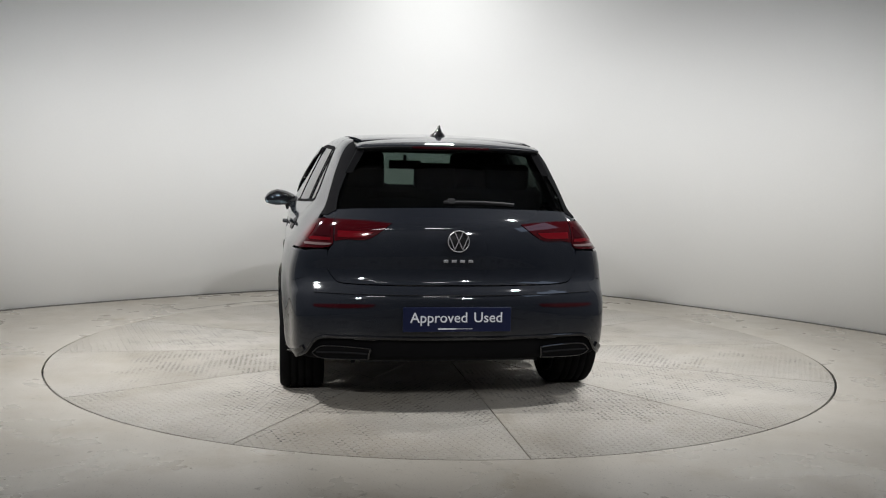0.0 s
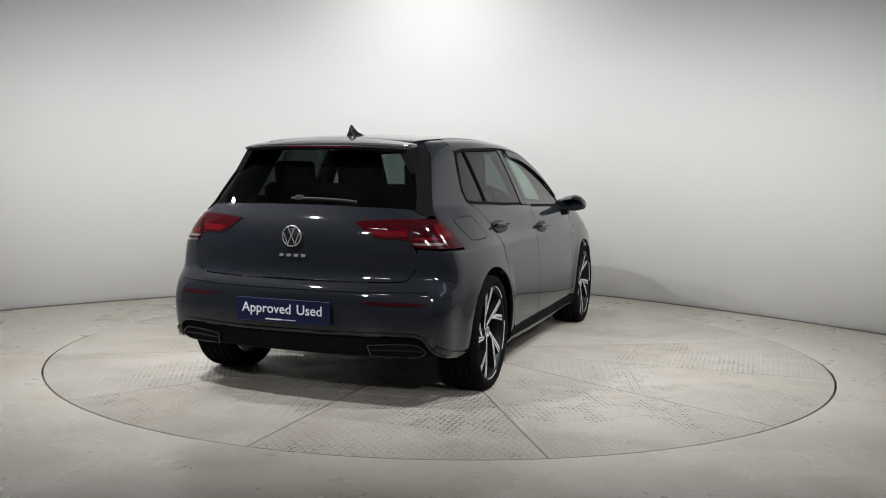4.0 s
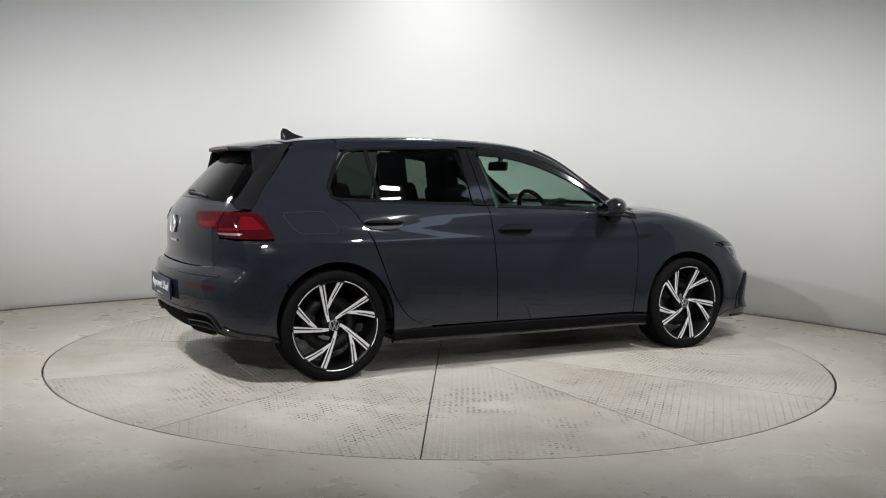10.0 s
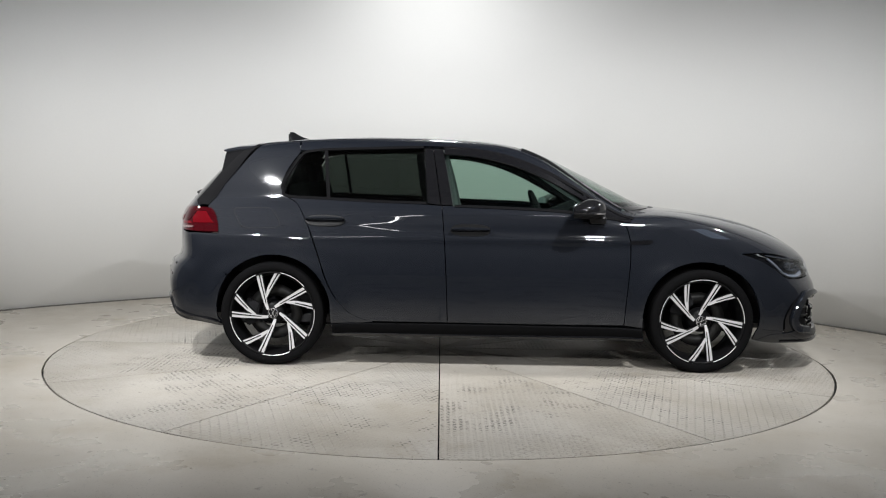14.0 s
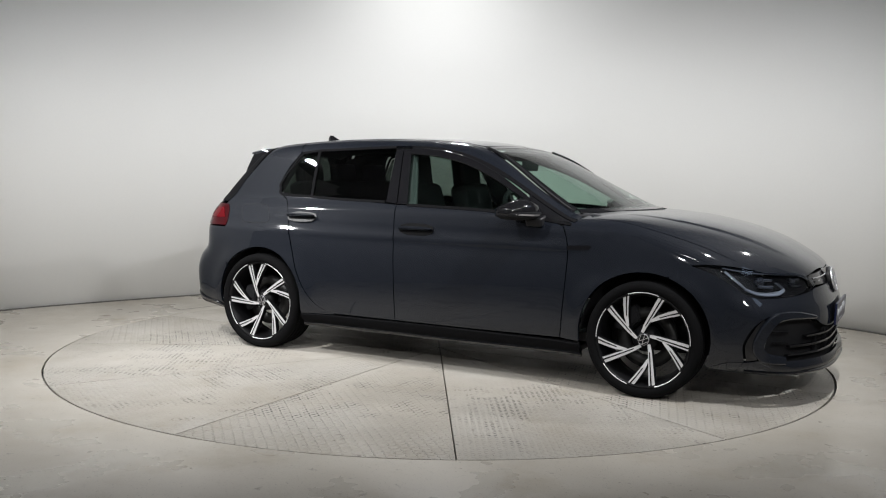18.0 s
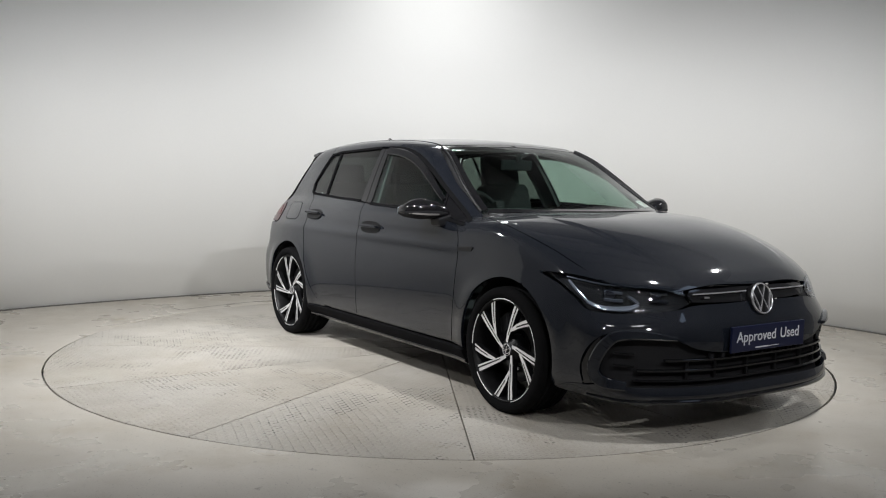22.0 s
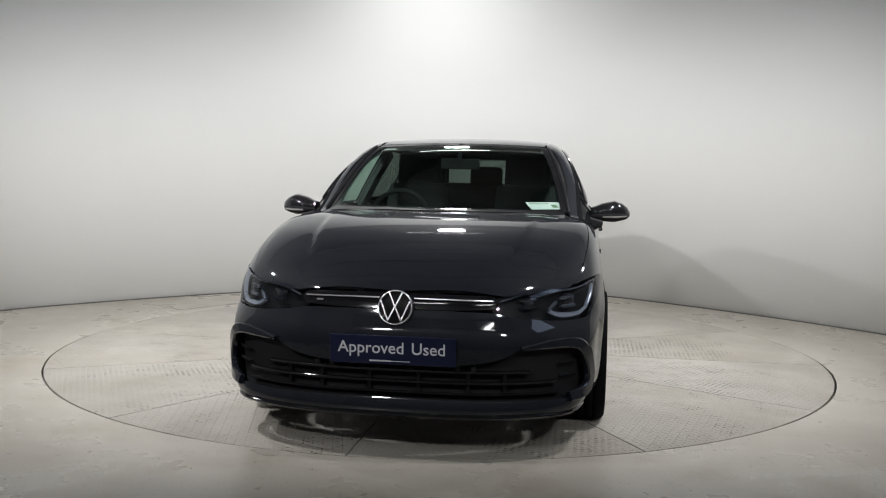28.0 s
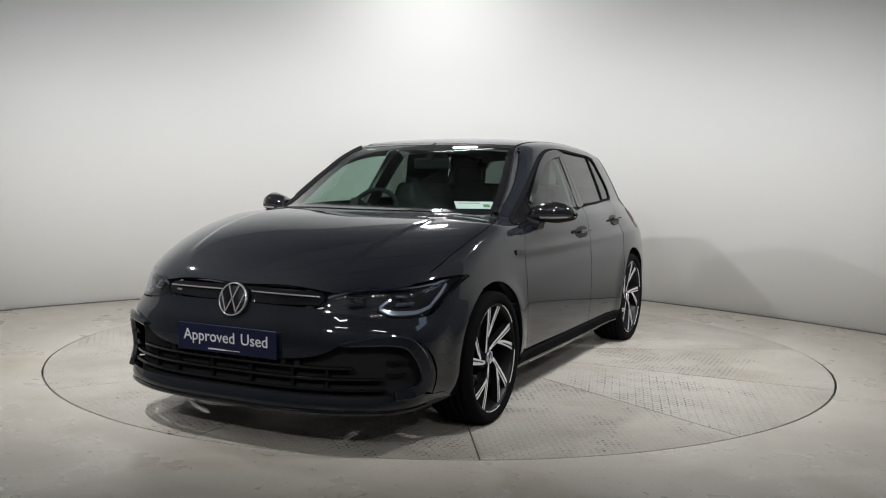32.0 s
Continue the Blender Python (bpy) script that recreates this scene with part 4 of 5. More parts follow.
def front_end(car):
    """Bumper with its wide intake, lamp strip and corner vents."""
    top = [(2.176, 0, .622), (2.16, .2, .620), (2.132, .40, .616), (2.10, .49, .598), (1.99, .672, .578), (1.86, .795, .584), (1.778, .832, .638), (1.672, .855, .698), (1.55, .868, .738), (1.482, .885, .697)]
    bump = top + arc(FRONT_HUB, .368, 70, -12, 14) + [(1.68, .86, .20), (1.80, .845, .20), (1.85, .82, .24), (1.835, .83, .33), (1.87, .82, .42), (1.93, .785, .482), (2.0, .735, .497), (2.08, .64, .492), (2.13, .54, .478), (2.165, .45, .432), (2.185, .33, .408), (2.20, .2, .403), (2.207, 0, .402)]
    b = panel("front_bumper", bump, None, PAINT, car, sym=True, pivot=.9, step=.035)
    lip = [(2.218, 0, .258), (2.20, .3, .256), (2.14, .55, .254), (2.06, .69, .254), (1.98, .755, .256), (1.93, .785, .262), (1.87, .815, .245), (1.78, .845, .235), (1.70, .86, .20), (1.84, .82, .180), (2.03, .70, .180), (2.14, .5, .182), (2.21, .25, .184), (2.22, 0, .184)]
    panel("front_lip", lip, None, PAINT, b, sym=True, pivot=.9, step=.03, off=.002, rim=.02)
    strip("lip_edge", [(1.86, .80, .192), (2.0, .68, .190), (2.12, .5, .190), (2.2, .25, .190), (2.22, 0, .190), (2.2, -.25, .190), (2.12, -.5, .190), (2.0, -.68, .190), (1.86, -.80, .192)], .016, .010, GLOSS_BLACK, b, pivot=.9)
    panel("intake", [(2.2, 0, .42), (2.15, .42, .43), (2.12, .54, .49), (2.0, .74, .505), (1.90, .80, .49), (1.82, .84, .40), (1.82, .84, .24), (1.95, .78, .23), (2.13, .55, .232), (2.2, 0, .232)], None, INTAKE, b, "black plastic lower intake", sym=True, pivot=.9, off=-.045, rim=0)
    for z, w in ((.372, .54), (.326, .68), (.284, .70)):
        line = [(2.05, w, z), (2.15, w * .7, z), (2.19, w * .35, z), (2.2, 0, z), (2.19, -w * .35, z), (2.15, -w * .7, z), (2.05, -w, z)]
        strip("intake_slat", line, .009, -.004, GLOSS_BLACK, b, pivot=.9, sink=.03)
    for y in (-.34, -.27, -.2, -.135, -.07, 0, .07, .135, .2, .27, .34):
        strip("intake_rib", [(2.2, y, .398), (2.2, y, .374)], .016, -.012, INTAKE, b, pivot=.9, sink=.03)
    for y in (-.46, -.31, -.105, .105, .31, .46):
        strip("intake_rib", [(2.2 - .3 * y * y, y, .367), (2.2 - .3 * y * y, y, .289)], .007, -.012, SATIN_BLACK, b, pivot=.9, sink=.03)
    for s in (1, -1):
        blade = [(2.135, .525, .474), (2.09, .62, .486), (2.03, .70, .490), (1.975, .755, .478), (1.935, .785, .430), (1.905, .80, .36), (1.905, .80, .31), (1.94, .78, .272), (2.02, .72, .256)]
        strip("vent_blade", blade, .056, .020, PAINT, b, s=s, pivot=.9, taper=(.3, .7, .85, 1, 1.05, 1, .75))
        panel("air_curtain", [(1.925, .79, .478), (1.885, .81, .43), (1.845, .825, .335), (1.86, .82, .25), (1.90, .80, .262), (1.878, .815, .33), (1.915, .795, .42)], None, GLOSS_BLACK, b, "gloss black corner vent", s=s, pivot=.9, off=.001, step=.02)
        for z in (.40, .345):
            strip("vent_slat", [(2.04, .69, z), (1.97, .755, z + .004)], .006, -.014, SATIN_BLACK, b, s=s, pivot=.9, sink=.02)
        # headlamp: housing, modules, light guide, lens
        lens_line = LAMP_TOP + LAMP_LOW
        h = panel("headlamp", lens_line, None, LAMP_BLACK, car, "headlamp with clear lens and dark housing", s=s, pivot=.9, off=-.040, rim=0, step=.03)
        panel("lens", lens_line, None, LENS, h, s=s, pivot=.9, off=.002, rim=.004, step=.03)
        strip("light_guide", [(1.745, .838, .715), (1.79, .825, .672), (1.835, .803, .628)], .006, -.010, DRL, h, "white light guide", s=s, pivot=.9, sink=.024, taper=(.7, 1.2, .8))
        strip("light_guide", [(1.835, .803, .624), (1.90, .762, .602), (1.975, .682, .602), (2.012, .642, .620)], .010, -.010, DRL, h, s=s, pivot=.9, sink=.024, taper=(.6, 1.2, 1.7, .9))
        strip("light_guide", [(2.012, .642, .622), (1.99, .662, .645), (1.975, .675, .655)], .008, -.012, BRACKET, h, s=s, pivot=.9, sink=.024)
        strip("light_guide", [(2.10, .44, .664), (2.05, .53, .690), (1.95, .665, .700), (1.86, .75, .708), (1.72, .825, .730)], .004, -.006, BRACKET, h, s=s, pivot=.9, sink=.012)
        for x, y, z, r in ((1.93, .722, .652, .030), (2.06, .555, .648, .026)):
            c = on_skin([(x, y, z)], pivot=.9)[0]
            nn = Vector((math.cos(math.atan2(c[1], c[0] - .9) * .6), math.sin(math.atan2(c[1], c[0] - .9) * .6), 0))
            v, f = lathe([(.001, .012), (r * .6, .009), (r * .9, 0), (r, -.006), (r, -.03)], 20)
            o = raw("projector", v, f, GLASS_BALL, h, "round lamp projector", True)
            turn = Vector((nn.x, nn.y * s, 0)).to_track_quat("Y", "Z").to_matrix().to_4x4()
            at = Vector((c[0], c[1] * s, c[2])) - Vector((nn.x, nn.y * s, 0)) * .030
            o.matrix_local = Matrix.Translation(at) @ turn
        # bright brackets round the outer module, dim ones round the inner
        for mat, x, y in ((BRACKET, 1.93, .722), (GLASS_BALL, 2.06, .555)):
            for z in (.672, .636):
                strip("module_bracket", [(x - .025, y + .035, z + .003), (x, y, z), (x + .022, y - .034, z - .001)], .005, -.016, mat, h, s=s, pivot=.9, sink=.03)
    # grille strip between the lamps
    g = panel("grille", [(2.13, 0, .694), (2.118, .2, .692), (2.098, .40, .688), (2.108, .432, .664), (2.125, .408, .632), (2.15, .2, .626), (2.168, 0, .628)], None, GLOSS_BLACK, car, "gloss black upper grille strip", sym=True, pivot=.9, off=-.010)
    for s in (1, -1):
        strip("chrome_strip", [(2.145, .075, .668), (2.135, .22, .667), (2.112, .405, .664)], .006, .003, CHROME, g, s=s, pivot=.9)
    bm = bmesh.new()
    box(bm, (0, -.016, -.005), (.004, .014, .003), .0012, pose(2.131, -.335, .650, 0, 0, -8))
    part("grille_emblem", bm, CHROME, g, "small chrome grille emblem")


def emblem(name, car, m, r, label):
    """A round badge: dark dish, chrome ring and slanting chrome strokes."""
    v, f = lathe([(.001, .010), (r * .9, .006), (r, -.004), (r, -.02)], 40)
    ob = raw(name, v, f, RIM_BLACK, car, label, True)
    ob.matrix_local = m
    v, f = lathe([(r * .89, .006), (r * .905, .013), (r * .95, .014), (r * 1.0, .008), (r, .002)], 40)
    raw("ring", v, f, CHROME, ob, "", True)
    bm = bmesh.new()
    w = r * .044
    for (x0, z0), (x1, z1) in (((-.36, .82), (0, .0)), ((.36, .82), (0, .0)), ((-.82, .36), (-.36, -.74)), ((.82, .36), (.36, -.74)), ((-.38, -.76), (0, .06)), ((.38, -.76), (0, .06))):
        a, b = Vector((x0 * r, z0 * r)), Vector((x1 * r, z1 * r))
        d = (b - a).normalized() * w
        nrm = Vector((-d.y, d.x))
        prism(bm, [tuple(a + nrm), tuple(b + nrm), tuple(b - nrm), tuple(a - nrm)], .004, .0135)
    part("strokes", bm, CHROME, ob)
    return ob


def words(text, size, mat, parent, m, name="lettering"):
    cu = bpy.data.curves.new(name, "FONT")
    cu.body, cu.size, cu.align_x, cu.align_y, cu.extrude, cu.offset = text, size, "CENTER", "CENTER", .0006, .0004
    cu.resolution_u = 3
    tmp = new(name, cu)
    me = bpy.data.meshes.new_from_object(tmp.evaluated_get(bpy.context.evaluated_depsgraph_get()))
    bpy.data.objects.remove(tmp)
    ob = set_part(name, me, mat, parent)
    ob.matrix_local = m
    return ob


def number_plate(car, m):
    """Blue dealer plate; its face is the local x-z plane, looking along -y."""
    bm = bmesh.new()
    box(bm, (-.266, -.006, -.060), (.266, .006, .060), .004)
    p = part("dealer_plate", bm, PLATE_BLUE, car, "dark blue dealer plate reading Approved Used")
    p.matrix_local = m
    words("Approved", .070, WHITE_INK, p, pose(-.090, -.0065, .008, 90, 0, 0))
    words("Used", .070, WHITE_INK, p, pose(.152, -.0065, .008, 90, 0, 0))
    bm = bmesh.new()
    box(bm, (-.095, -.0072, -.048), (-.005, -.006, -.042))
    box(bm, (-.006, -.0072, -.0462), (.075, -.006, -.0438))
    part("small_print", bm, WHITE_INK, p)
    return p


def badges(car, gate):
    emblem("front_badge", car, pose(2.170, 0, .630, 0, 0, -90) @ pose(0, 0, 0, 14, 0, 0), .075, "round chrome and black front badge")
    emblem("rear_badge", gate, pose(-2.036, 0, .862, 0, 0, 90) @ pose(0, 0, 0, 2, 0, 0), .055, "round chrome and black rear badge")
    number_plate(car, pose(2.220, 0, .459, 0, 0, 90) @ pose(0, 0, 0, 2, 0, 0))
    number_plate(car, pose(-2.112, .012, .487, 0, 0, -90) @ pose(0, 0, 0, 0, 0, 0))
    for y in (-.062, -.021, .021, .062):
        bm = bmesh.new()
        box(bm, (-2.041, y - .013, .757), (-2.034, y + .011, .771), .002)
        part("model_lettering", bm, CHROME, gate, "chrome model lettering as a plain bar")
    for s in (1, -1):
        c = on_skin([(.945, .86, .80)], SIDE)[0]
        bm = bmesh.new()
        prism(bm, [(-.080, -.016), (.045, -.016), (.062, .004), (.05, .010), (-.080, .010)], -.004, .006, .002)
        part("fender_badge", bm, GLOSS_BLACK, car, "slim black fender emblem").matrix_local = pose(c[0], c[1] * s, c[2], 0, -4, 0)


def mirrors(car):
    """Housing with a flat back, glass set into it, an indicator blade along its front and a foot on the door."""
    keys = np.array([(0., .800, .980, .064, .032), (.2, .862, .986, .098, .049), (.5, .930, .990, .114, .058), (.8, .975, .988, .100, .047), (.93, 1.004, .984, .072, .032), (1., 1.018, .981, .034, .013)])

    def shell(u, a, grow=0.):
        y, z, lx, lz = (np.interp(u, keys[:, 0], keys[:, k]) for k in (1, 2, 3, 4))
        c, q = math.cos(a), math.sin(a)
        x = .628 - .070 * u + (lx + grow) * abs(c) ** .8 * math.copysign(1, c) * (.92 if c > 0 else 1.2)
        back = .545 - .058 * u
        zz = z + (lz * (1.18 if q > 0 else 1) + grow) * abs(q) ** .72 * math.copysign(1, q)
        if zz < z and x > back:
            zz = z + (zz - z) * (.92 - .10 * max(c, 0))
        if zz > z:
            zz = z + (zz - z) * (1 - .42 * min(max((back + .07 - x) / .07, 0), 1))
        return max(x, back - grow), y, zz

    us = [0, .1, .2, .35, .5, .65, .8, .87, .93, .97, 1.]
    n = 32
    for s in (1, -1):
        verts, faces = [], []
        for u in us:
            for i in range(n):
                x, y, z = shell(u, 2 * math.pi * i / n)
                verts.append((x, y * s, z))
        for r in range(len(us) - 1):
            for i in range(n):
                j = (i + 1) % n
                f = (r * n + i, r * n + j, (r + 1) * n + j, (r + 1) * n + i)
                faces.append(f[::-1] if s > 0 else f)
        faces += [tuple(range(n)), tuple((len(us) - 1) * n + i for i in range(n))]
        m = raw("wing_mirror", verts, faces, [GLOSS_BLACK, INTAKE], car, "gloss black wing mirror", True)
        for i, f in enumerate(m.data.polygons):
            if i < (len(us) - 1) * n and i % n >= n // 2 + 1:
                f.material_index = 1
        bm = bmesh.new()
        box(bm, (-.05, -.075, -.028), (.05, .07, .02), .015, pose(.665, .80 * s, .945, -14 * s, 0, 0))
        part("mirror_foot", bm, SATIN_BLACK, m)
        # indicator: a band of the front face, a little proud
        verts, faces = [], []
        band = np.linspace(.22, .95, 12)
        for u in band:
            for a, g in ((-.42, -.002), (-.42, .003), (-.22, .003), (-.22, -.002)):
                x, y, z = shell(u, a, g)
                verts.append((x, y * s, z))
        for r in range(len(band) - 1):
            for k in range(3):
                f = (4 * r + k, 4 * r + k + 1, 4 * r + k + 5, 4 * r + k + 4)
                faces.append(f[::-1] if s > 0 else f)
        raw("indicator", verts, faces, CLEAR_LENS, m, "clear indicator strip")
        # mirror glass, a flat sheet just behind the housing's back
        loop = []
        for u in np.linspace(.16, .95, 12):
            y, z, lz = (np.interp(u, keys[:, 0], keys[:, k]) for k in (1, 2, 4))
            loop.append((.545 - .058 * u, y, z + lz * .62))
        for u in np.linspace(.95, .16, 12):
            y, z, lz = (np.interp(u, keys[:, 0], keys[:, k]) for k in (1, 2, 4))
            loop.append((.545 - .058 * u, y, z - lz * .72))
        k = len(loop)
        verts = [(x - .003, y * s, z) for x, y, z in loop] + [(x + .004, y * s, z) for x, y, z in loop]
        faces = [tuple(range(k)), tuple(range(2 * k - 1, k - 1, -1))] + [(i, k + i, k + (i + 1) % k, (i + 1) % k) for i in range(k)]
        if s < 0:
            faces = [f[::-1] for f in faces]
        raw("mirror_glass", verts, faces, MIRROR, m, "mirror glass")


def wheels(car):
    R, W = .319, .118
    tread = [(.262, .105), (.268, .114), (.285, .119), (.303, .116), (.312, .108), (.317, .095)]
    for y in (.066, .028, -.012, -.052):
        tread += [(R, y + .014), (R, y), (R - .008, y - .001), (R - .008, y - .009), (R, y - .010)]
    tread += [(.317, -.095), (.303, -.116), (.268, -.114), (.255, -.105)]
    vt, ft = lathe(tread, 72)
    barrel = [(.262, .104), (.258, .108), (.252, .104), (.246, .085), (.235, .06), (.228, -.02), (.232, -.09), (.255, -.105)]
    vb, fb = lathe(barrel, 64)
    lip = [(.2610, .107), (.2590, .1100), (.2560, .107)]
    hubv, hubf = lathe([(.001, .078), (.034, .078), (.036, .072), (.060, .062), (.072, .045), (.076, .0), (.06, -.02)], 40)
    dv, df = lathe([(.10, .012), (.168, .012), (.168, -.012), (.10, -.012)], 48, True)

    def rim_at(a, r, w, y):
        """Points on either side of a radius."""
        c, q = math.sin(a), math.cos(a)
        return (r * c - w * q, y, r * q + w * c), (r * c + w * q, y, r * q - w * c)

    def spoke_mesh():
        """One arm from the hub to the rim and its branch; machined faces, black flanks, a dark groove along each."""
        bm = bmesh.new()
        silver = []

        def bar(stations):
            rows = []
            for (x, z), w, y, (tx, tz) in stations:
                ln = math.hypot(tx, tz)
                nx, nz = -tz / ln, tx / ln
                rows.append([bm.verts.new((x + nx * w * k, y + dy, z + nz * w * k)) for k, dy in ((-1.25, -.030), (-1, 0), (1, 0), (1.25, -.030))])
            for a, b in zip(rows, rows[1:]):
                for q in range(3):
                    f = bm.faces.new((a[q], a[q + 1], b[q + 1], b[q]))
                    if q == 1:
                        silver.append(f)
            bm.faces.new(rows[0])
            bm.faces.new(rows[-1][::-1])

        def polar(r, deg):
            return -r * math.sin(math.radians(deg)), r * math.cos(math.radians(deg))

        main = [(polar(.038, -56.5), .0080, .074), (polar(.075, -36.5), .0105, .080), (polar(.125, -26.8), .0130, .086), (polar(.19, -22.0), .0155, .094), (polar(.256, -19.5), .0175, .098)]
        branch = [(polar(.108, -23), .0060, .0845), (polar(.155, -8.5), .0120, .090), (polar(.207, 1.5), .0145, .095), (polar(.256, 7.5), .0170, .098)]
        for line in (main, branch):
            pts = [p for p, _, _ in line]
            st = []
            for i, (p, w, y) in enumerate(line):
                a, b = pts[max(i - 1, 0)], pts[min(i + 1, len(pts) - 1)]
                st.append((p, w, y, (b[0] - a[0], b[1] - a[1])))
            bar(st)
            groove = []
            for (p, w, y, t) in st[1:]:
                groove.append((p, w, y, t))
            # dark groove along the arm
            rows = []
            for (x, z), w, y, (tx, tz) in groove:
                ln = math.hypot(tx, tz)
                nx, nz = -tz / ln, tx / ln
                rows.append([bm.verts.new((x + nx * w * k, y + .0012, z + nz * w * k)) for k in (-.04, .42)])
            for a, b in zip(rows, rows[1:]):
                bm.faces.new((a[0], a[1], b[1], b[0]))
        bmesh.ops.recalc_face_normals(bm, faces=bm.faces)
        for f in silver:
            f.material_index = 1
        me = bpy.data.meshes.new("spoke")
        bm.to_mesh(me)
        bm.free()
        for m in (RIM_BLACK, ALU):
            me.materials.append(m)
        return me

    spoke = spoke_mesh()
    made = None
    for hub, s, phase, y in ((FRONT_HUB, -1, -41.9, .772), (REAR_HUB, -1, 0, .752), (FRONT_HUB, 1, -7.5, .772), (REAR_HUB, 1, -30, .752)):
        m = pose(hub, y * s, HUB_Z, 0, 0, 0 if s > 0 else 180) @ pose(0, 0, 0, 0, phase, 0)
        if made:
            w = new("wheel", made.data)
            w.parent = car
            tagged(w, made["label"])
            for o in made.children:
                c = new(o.name.split(".")[0], o.data)
                tagged(c, o.get("label", ""))
                c.parent, c.matrix_basis = w, o.matrix_basis.copy()
            w.matrix_local = m
            continue
        w = raw("wheel", vb, fb, RIM_BLACK, car, "black wheel with machined double spokes", True)
        raw("tyre", vt, ft, RUBBER, w, "black low-profile tyre", True)
        for i in range(5):
            verts, faces = [], []
            for k, a in enumerate(np.radians(np.linspace(11, 49, 15) + 72 * i)):
                verts += [(-r * math.sin(a), y, r * math.cos(a)) for r, y in lip]
                if k:
                    faces += [(3 * k - 3 + q, 3 * k - 2 + q, 3 * k + 1 + q, 3 * k + q) for q in (0, 1)]
            raw("rim_edge", verts, faces, ALU, w, "machined rim edge", True)
        raw("hub", hubv, hubf, RIM_BLACK, w, "", True)
        raw("brake_disc", [(x, v - .01, z) for x, v, z in dv], df, DISC, w, "grey steel brake disc", True)
        bm = bmesh.new()
        prism(bm, [(.10 * math.cos(a), .10 * math.sin(a)) for a in np.linspace(-.5, .5, 7)] + [(.19 * math.cos(a), .19 * math.sin(a)) for a in np.linspace(.5, -.5, 7)], -.05, .035, .008)
        part("caliper", bm, INTAKE, w)
        for i in range(5):
            o = new("spoke", spoke)
            o.parent, o.matrix_local = w, pose(0, 0, 0, 0, 72 * i, 0)
        e = emblem("wheel_cap", w, pose(0, .072, 0, 0, 0, 0), .032, "round black wheel cap")
        for o in list(e.children):
            me = o.data
            me.transform(e.matrix_basis)
            o.parent = w
        made = w
        w.matrix_local = m


def liners(car):
    """Arch liners and the under-tray."""
    for hub in (FRONT_HUB, REAR_HUB):
        for s in (1, -1):
            verts, faces = [], []
            for i, a in enumerate(np.linspace(2, 178, 23)):
                x, z = hub + .372 * math.cos(math.radians(a)), HUB_Z + .372 * math.sin(math.radians(a))
                verts += [(x, .83 * s, max(z, .17)), (x, .5 * s, max(z, .17))]
            for i in range(22):
                faces.append((2 * i, 2 * i + 1, 2 * i + 3, 2 * i + 2))
            raw("arch_liner", verts, faces, INTAKE, car, "", True)
            bm = bmesh.new()
            box(bm, (hub - .40, .49 * s - .01, .2), (hub + .40, .49 * s + .01, .70))
            part("arch_inner", bm, INTAKE, car)
    bm = bmesh.new()
    box(bm, (-1.80, -.46, .22), (2.0, .46, .25))
    box(bm, (-.93, -.80, .2), (.93, .80, .23))
    part("under_tray", bm, PLASTIC, car)


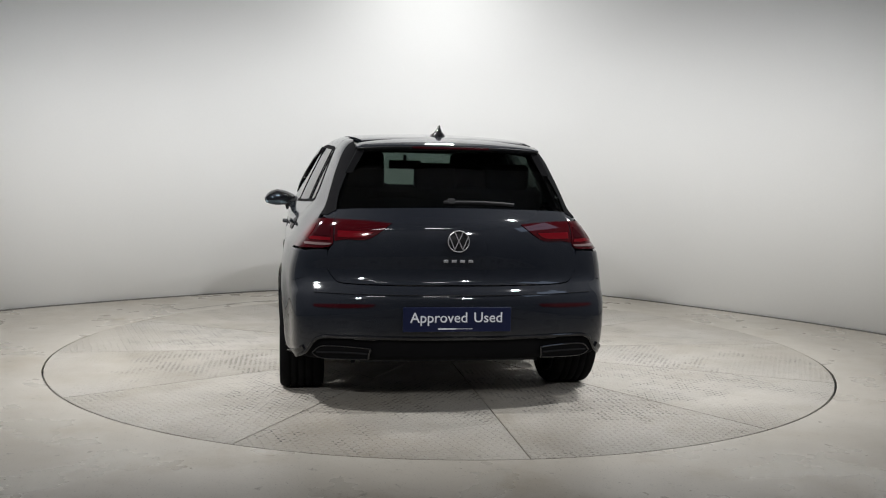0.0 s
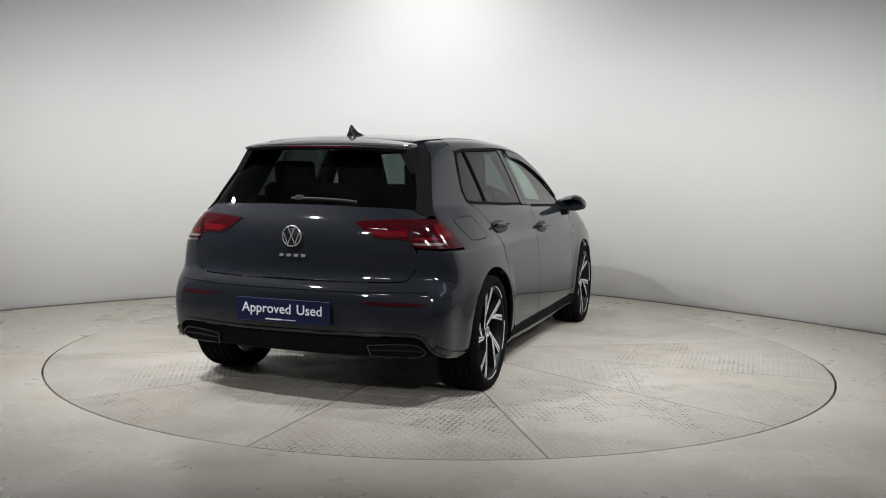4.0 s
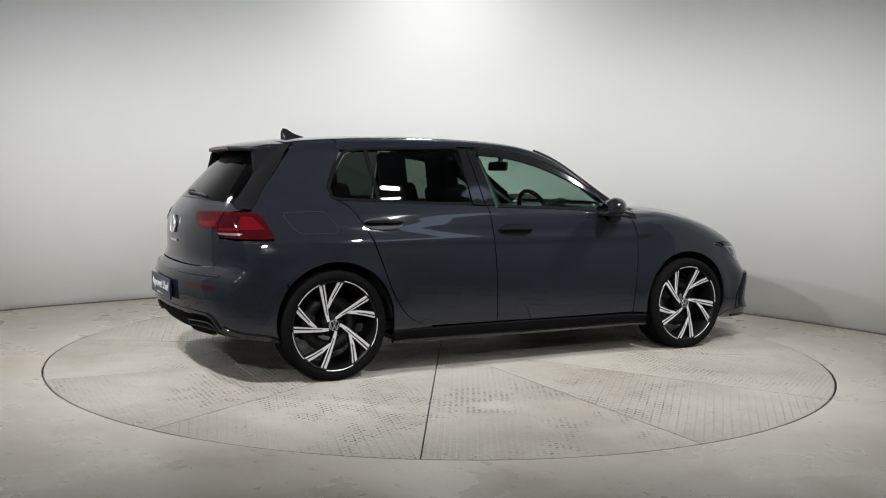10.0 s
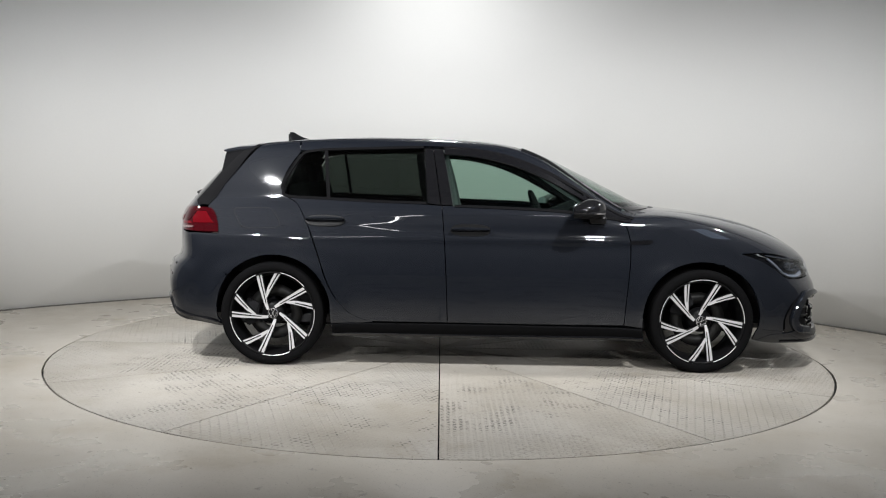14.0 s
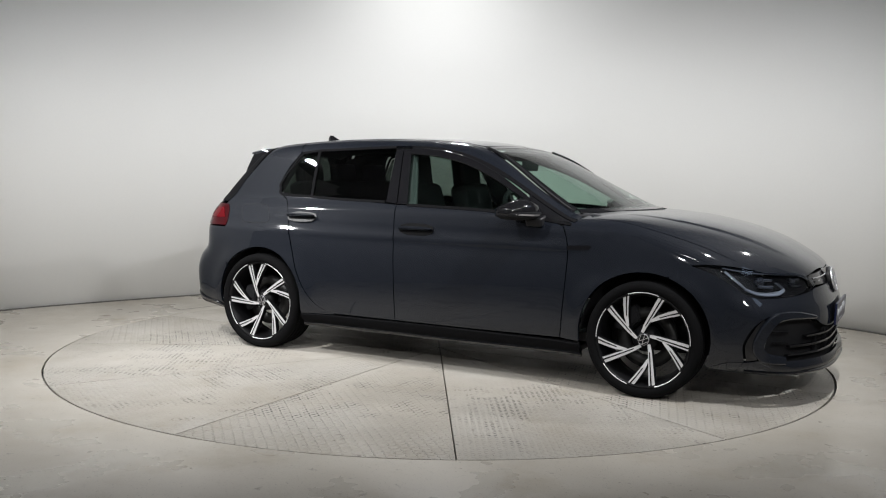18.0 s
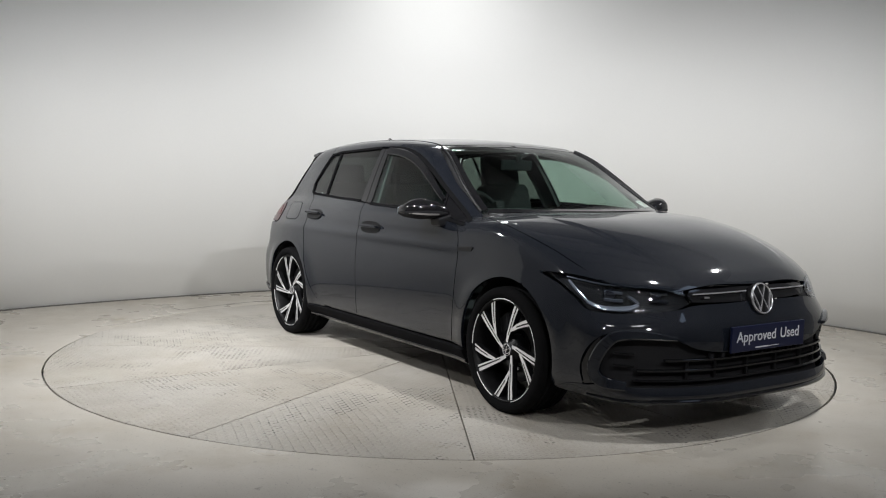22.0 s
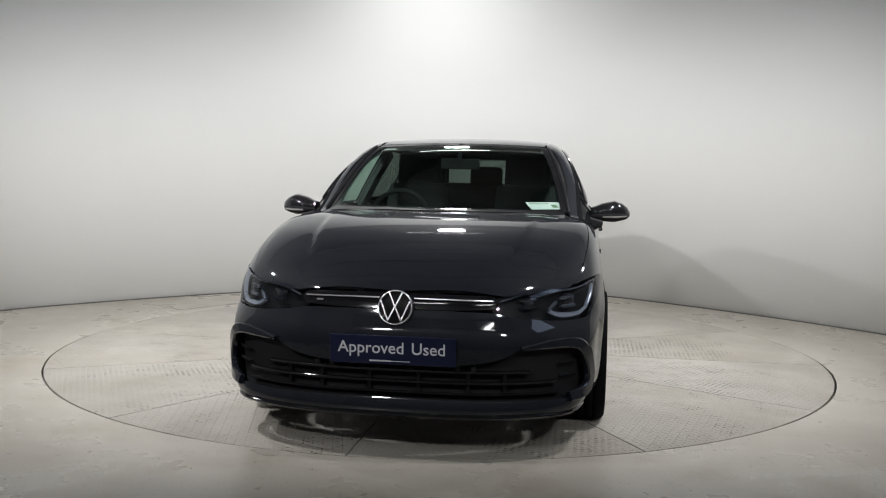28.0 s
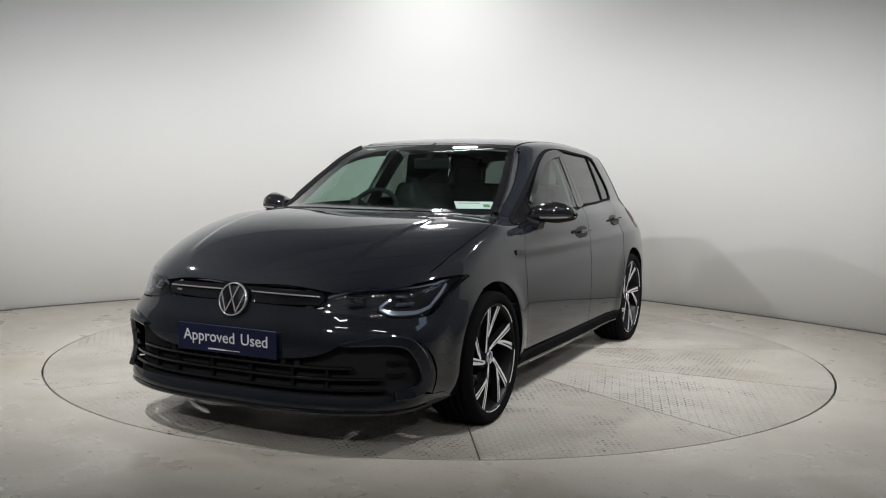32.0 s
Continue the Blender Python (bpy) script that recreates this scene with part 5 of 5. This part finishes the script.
def cabin(car):
    """Seats, dashboard, wheel and linings, as seen through the glass."""
    lining = [(.82, .80, .90), (.83, .87, .30), (-.90, .87, .30), (-.94, .87, .48), (-1.05, .86, .64), (-1.25, .85, .73), (-1.5, .83, .74), (-1.70, .79, .76), (-1.75, .72, .93), (-1.28, .69, 1.025), (-.3, .79, .985), (.5, .80, .955)]
    for s in (1, -1):
        panel("door_lining", lining, SIDE, INTERIOR, car, s=s, off=-.055, rim=0, step=.09)
        panel("pillar_lining", [(-1.28, .66, 1.06), (-1.20, .59, 1.31), (-1.20, .50, 1.36), (-1.56, .46, 1.30), (-1.80, .60, 1.05), (-1.75, .70, .95)], (-.3, .8, .4), INTERIOR, car, s=s, off=-.04, rim=0, step=.08)
        strip("pillar_lining", [(-.25, .79, .99), (-.30, .70, 1.2), (-.35, .60, 1.36)], .15, -.03, INTERIOR, car, s=s, way=HIGH_SIDE, sink=.06)
        strip("pillar_lining", [(.87, .70, .96), (.59, .655, 1.10), (.39, .605, 1.225), (.2, .55, 1.335)], .07, -.022, INTERIOR, car, s=s, way=(.4, .6, .6), sink=.05)
    panel("headlining", [(.24, 0, 1.37), (.2, .5, 1.35), (-.5, .56, 1.38), (-1.2, .52, 1.36), (-1.58, .45, 1.31), (-1.60, 0, 1.33)], (0, 0, 1), TRIM_GREY, car, "grey cloth headlining", sym=True, off=-.035, rim=0, step=.1)
    bm = bmesh.new()
    box(bm, (-1.75, -.72, .25), (1.0, .72, .30))
    box(bm, (-1.80, -.62, .55), (-1.35, .62, .90), .03)
    part("cabin_floor", bm, INTERIOR, car)
    # dashboard
    bm = bmesh.new()
    prism(bm, [(1.06, .96), (.92, .985), (.72, .965), (.58, .93), (.55, .80), (.62, .62), (.95, .55)], -.68, .68, .02)
    dash = part("dashboard", bm, INTERIOR, car, "dark soft-touch dashboard")
    bm = bmesh.new()
    box(bm, (.56, -.56, .93), (.74, -.16, .995), .02)
    part("instrument_hood", bm, INTERIOR, dash)
    bm = bmesh.new()
    ring = 30
    for i in range(ring):
        a = 2 * math.pi * i / ring
        for j in range(8):
            b = 2 * math.pi * j / 8
            bm.verts.new((.015 * math.sin(b), (.178 + .015 * math.cos(b)) * math.cos(a), (.178 + .015 * math.cos(b)) * math.sin(a)))
    bm.verts.ensure_lookup_table()
    for i in range(ring):
        for j in range(8):
            bm.faces.new([bm.verts[k] for k in (i * 8 + j, i * 8 + (j + 1) % 8, (i + 1) % ring * 8 + (j + 1) % 8, (i + 1) % ring * 8 + j)])
    box(bm, (-.01, -.16, -.03), (.02, .16, .02), .006)
    box(bm, (-.01, -.03, -.16), (.02, .03, 0), .006)
    box(bm, (-.03, -.07, -.06), (.03, .07, .05), .02)
    box(bm, (0, -.03, -.03), (.25, .03, .03), .01)
    part("steering_wheel", bm, INTAKE, dash, "black steering wheel").matrix_local = pose(.36, -.36, .92, 0, -22, 0)
    bm = bmesh.new()
    box(bm, (-.012, -.12, -.033), (.014, .12, .033), .012)
    box(bm, (.0, -.012, .02), (.03, .012, .075), .005)
    part("rear_view_mirror", bm, INTAKE, car).matrix_local = pose(.27, 0, 1.255, 0, 8, 0)

    def seat(name, x, y, width, rests):
        bm = bmesh.new()
        box(bm, (-.24, -width / 2, -.09), (.27, width / 2, .08), .05)
        ob = part(name, bm, FABRIC, car, "dark cloth seat")
        ob.matrix_local = pose(x, y, .52)
        bm = bmesh.new()
        box(bm, (-.07, -width / 2, 0), (.06, width / 2, .60), .05)
        for v in bm.verts:
            if v.co.z > .35 and rests == (0,):
                v.co.y *= 1 - (v.co.z - .35) * .9
        part("seat_back", bm, FABRIC, ob).matrix_local = pose(-.24, 0, .02, 0, -14, 0)
        for r in rests:
            bm = bmesh.new()
            if rests == (0,):
                box(bm, (-.055, -.150, -.08), (.045, .150, .20), .045)
            else:
                box(bm, (-.05, -.125, -.03), (.04, .125, .12), .04)
            part("headrest", bm, FABRIC, ob).matrix_local = pose(-.40, r, .615, 0, -8, 0)

    seat("front_seat", .02, -.37, .50, (0,))
    seat("front_seat", .02, .37, .50, (0,))
    seat("rear_bench", -.82, 0, 1.26, (-.42, 0, .42))
    # permit card on the windscreen
    bm = bmesh.new()
    box(bm, (-.11, -.001, -.035), (.11, .001, .035))
    card = part("permit_card", bm, PAPER, car, "pale printed permit card behind the windscreen")
    c = on_skin([(.845, .555, 1.035)], (.6, 0, .8))[0]
    nn = slope(np.array([c]))[0]
    card.matrix_local = Matrix.Translation(Vector(c) - Vector(nn) * .012) @ Vector(nn).to_track_quat("-Y", "Z").to_matrix().to_4x4()
    bm = bmesh.new()
    box(bm, (.042, -.002, -.020), (.078, -.001, .008))
    box(bm, (-.095, -.002, .016), (.03, -.001, .021))
    part("card_print", bm, GREEN_INK, card)
    bm = bmesh.new()
    box(bm, (-.035, -.001, -.01), (.035, .001, .01))
    c = on_skin([(.255, -.44, 1.345)], (.6, 0, .8))[0]
    tab = part("small_sticker", bm, PAPER, car, "small pale windscreen sticker")
    nn = slope(np.array([c]))[0]
    tab.matrix_local = Matrix.Translation(Vector(c) - Vector(nn) * .010) @ Vector(nn).to_track_quat("-Y", "Z").to_matrix().to_4x4()


BRACKET = material("lamp_bracket", (.09, .10, .12), .25, .3, .5)
GLASS_BALL = material("projector_glass", (.02, .022, .028), .05, .3, 1.0)


def build_car():
    car = new("car")
    tagged(car, "dark grey five-door hatchback standing on the turntable", "car")
    gate = car_body(car)
    spoiler(car)
    antenna(car)
    rear_end(car, gate)
    front_end(car)
    badges(car, gate)
    mirrors(car)
    wheels(car)
    liners(car)
    cabin(car)
    return car


CAR = build_car()


# ---- the turn ----
def heading(t):
    """Degrees of the turntable: it turns evenly and stops before the end."""
    return 99.014 - 7.0684 * t


def motions():
    times = [float(t) for t in range(31)] + [30.2]
    rows = [(t, heading(t)) for t in times] + [(30.35, -115.40), (30.5, -115.90), (30.6, -115.96), (31.2, -115.96), (32.0, -115.96)]
    walk(TABLE, [(t, pose(0, 0, 0, 0, 0, a)) for t, a in rows])
    walk(CAR, [(t, pose(0, 0, 0, 0, 0, a) @ pose(.2854, .194, 0)) for t, a in rows])


motions()
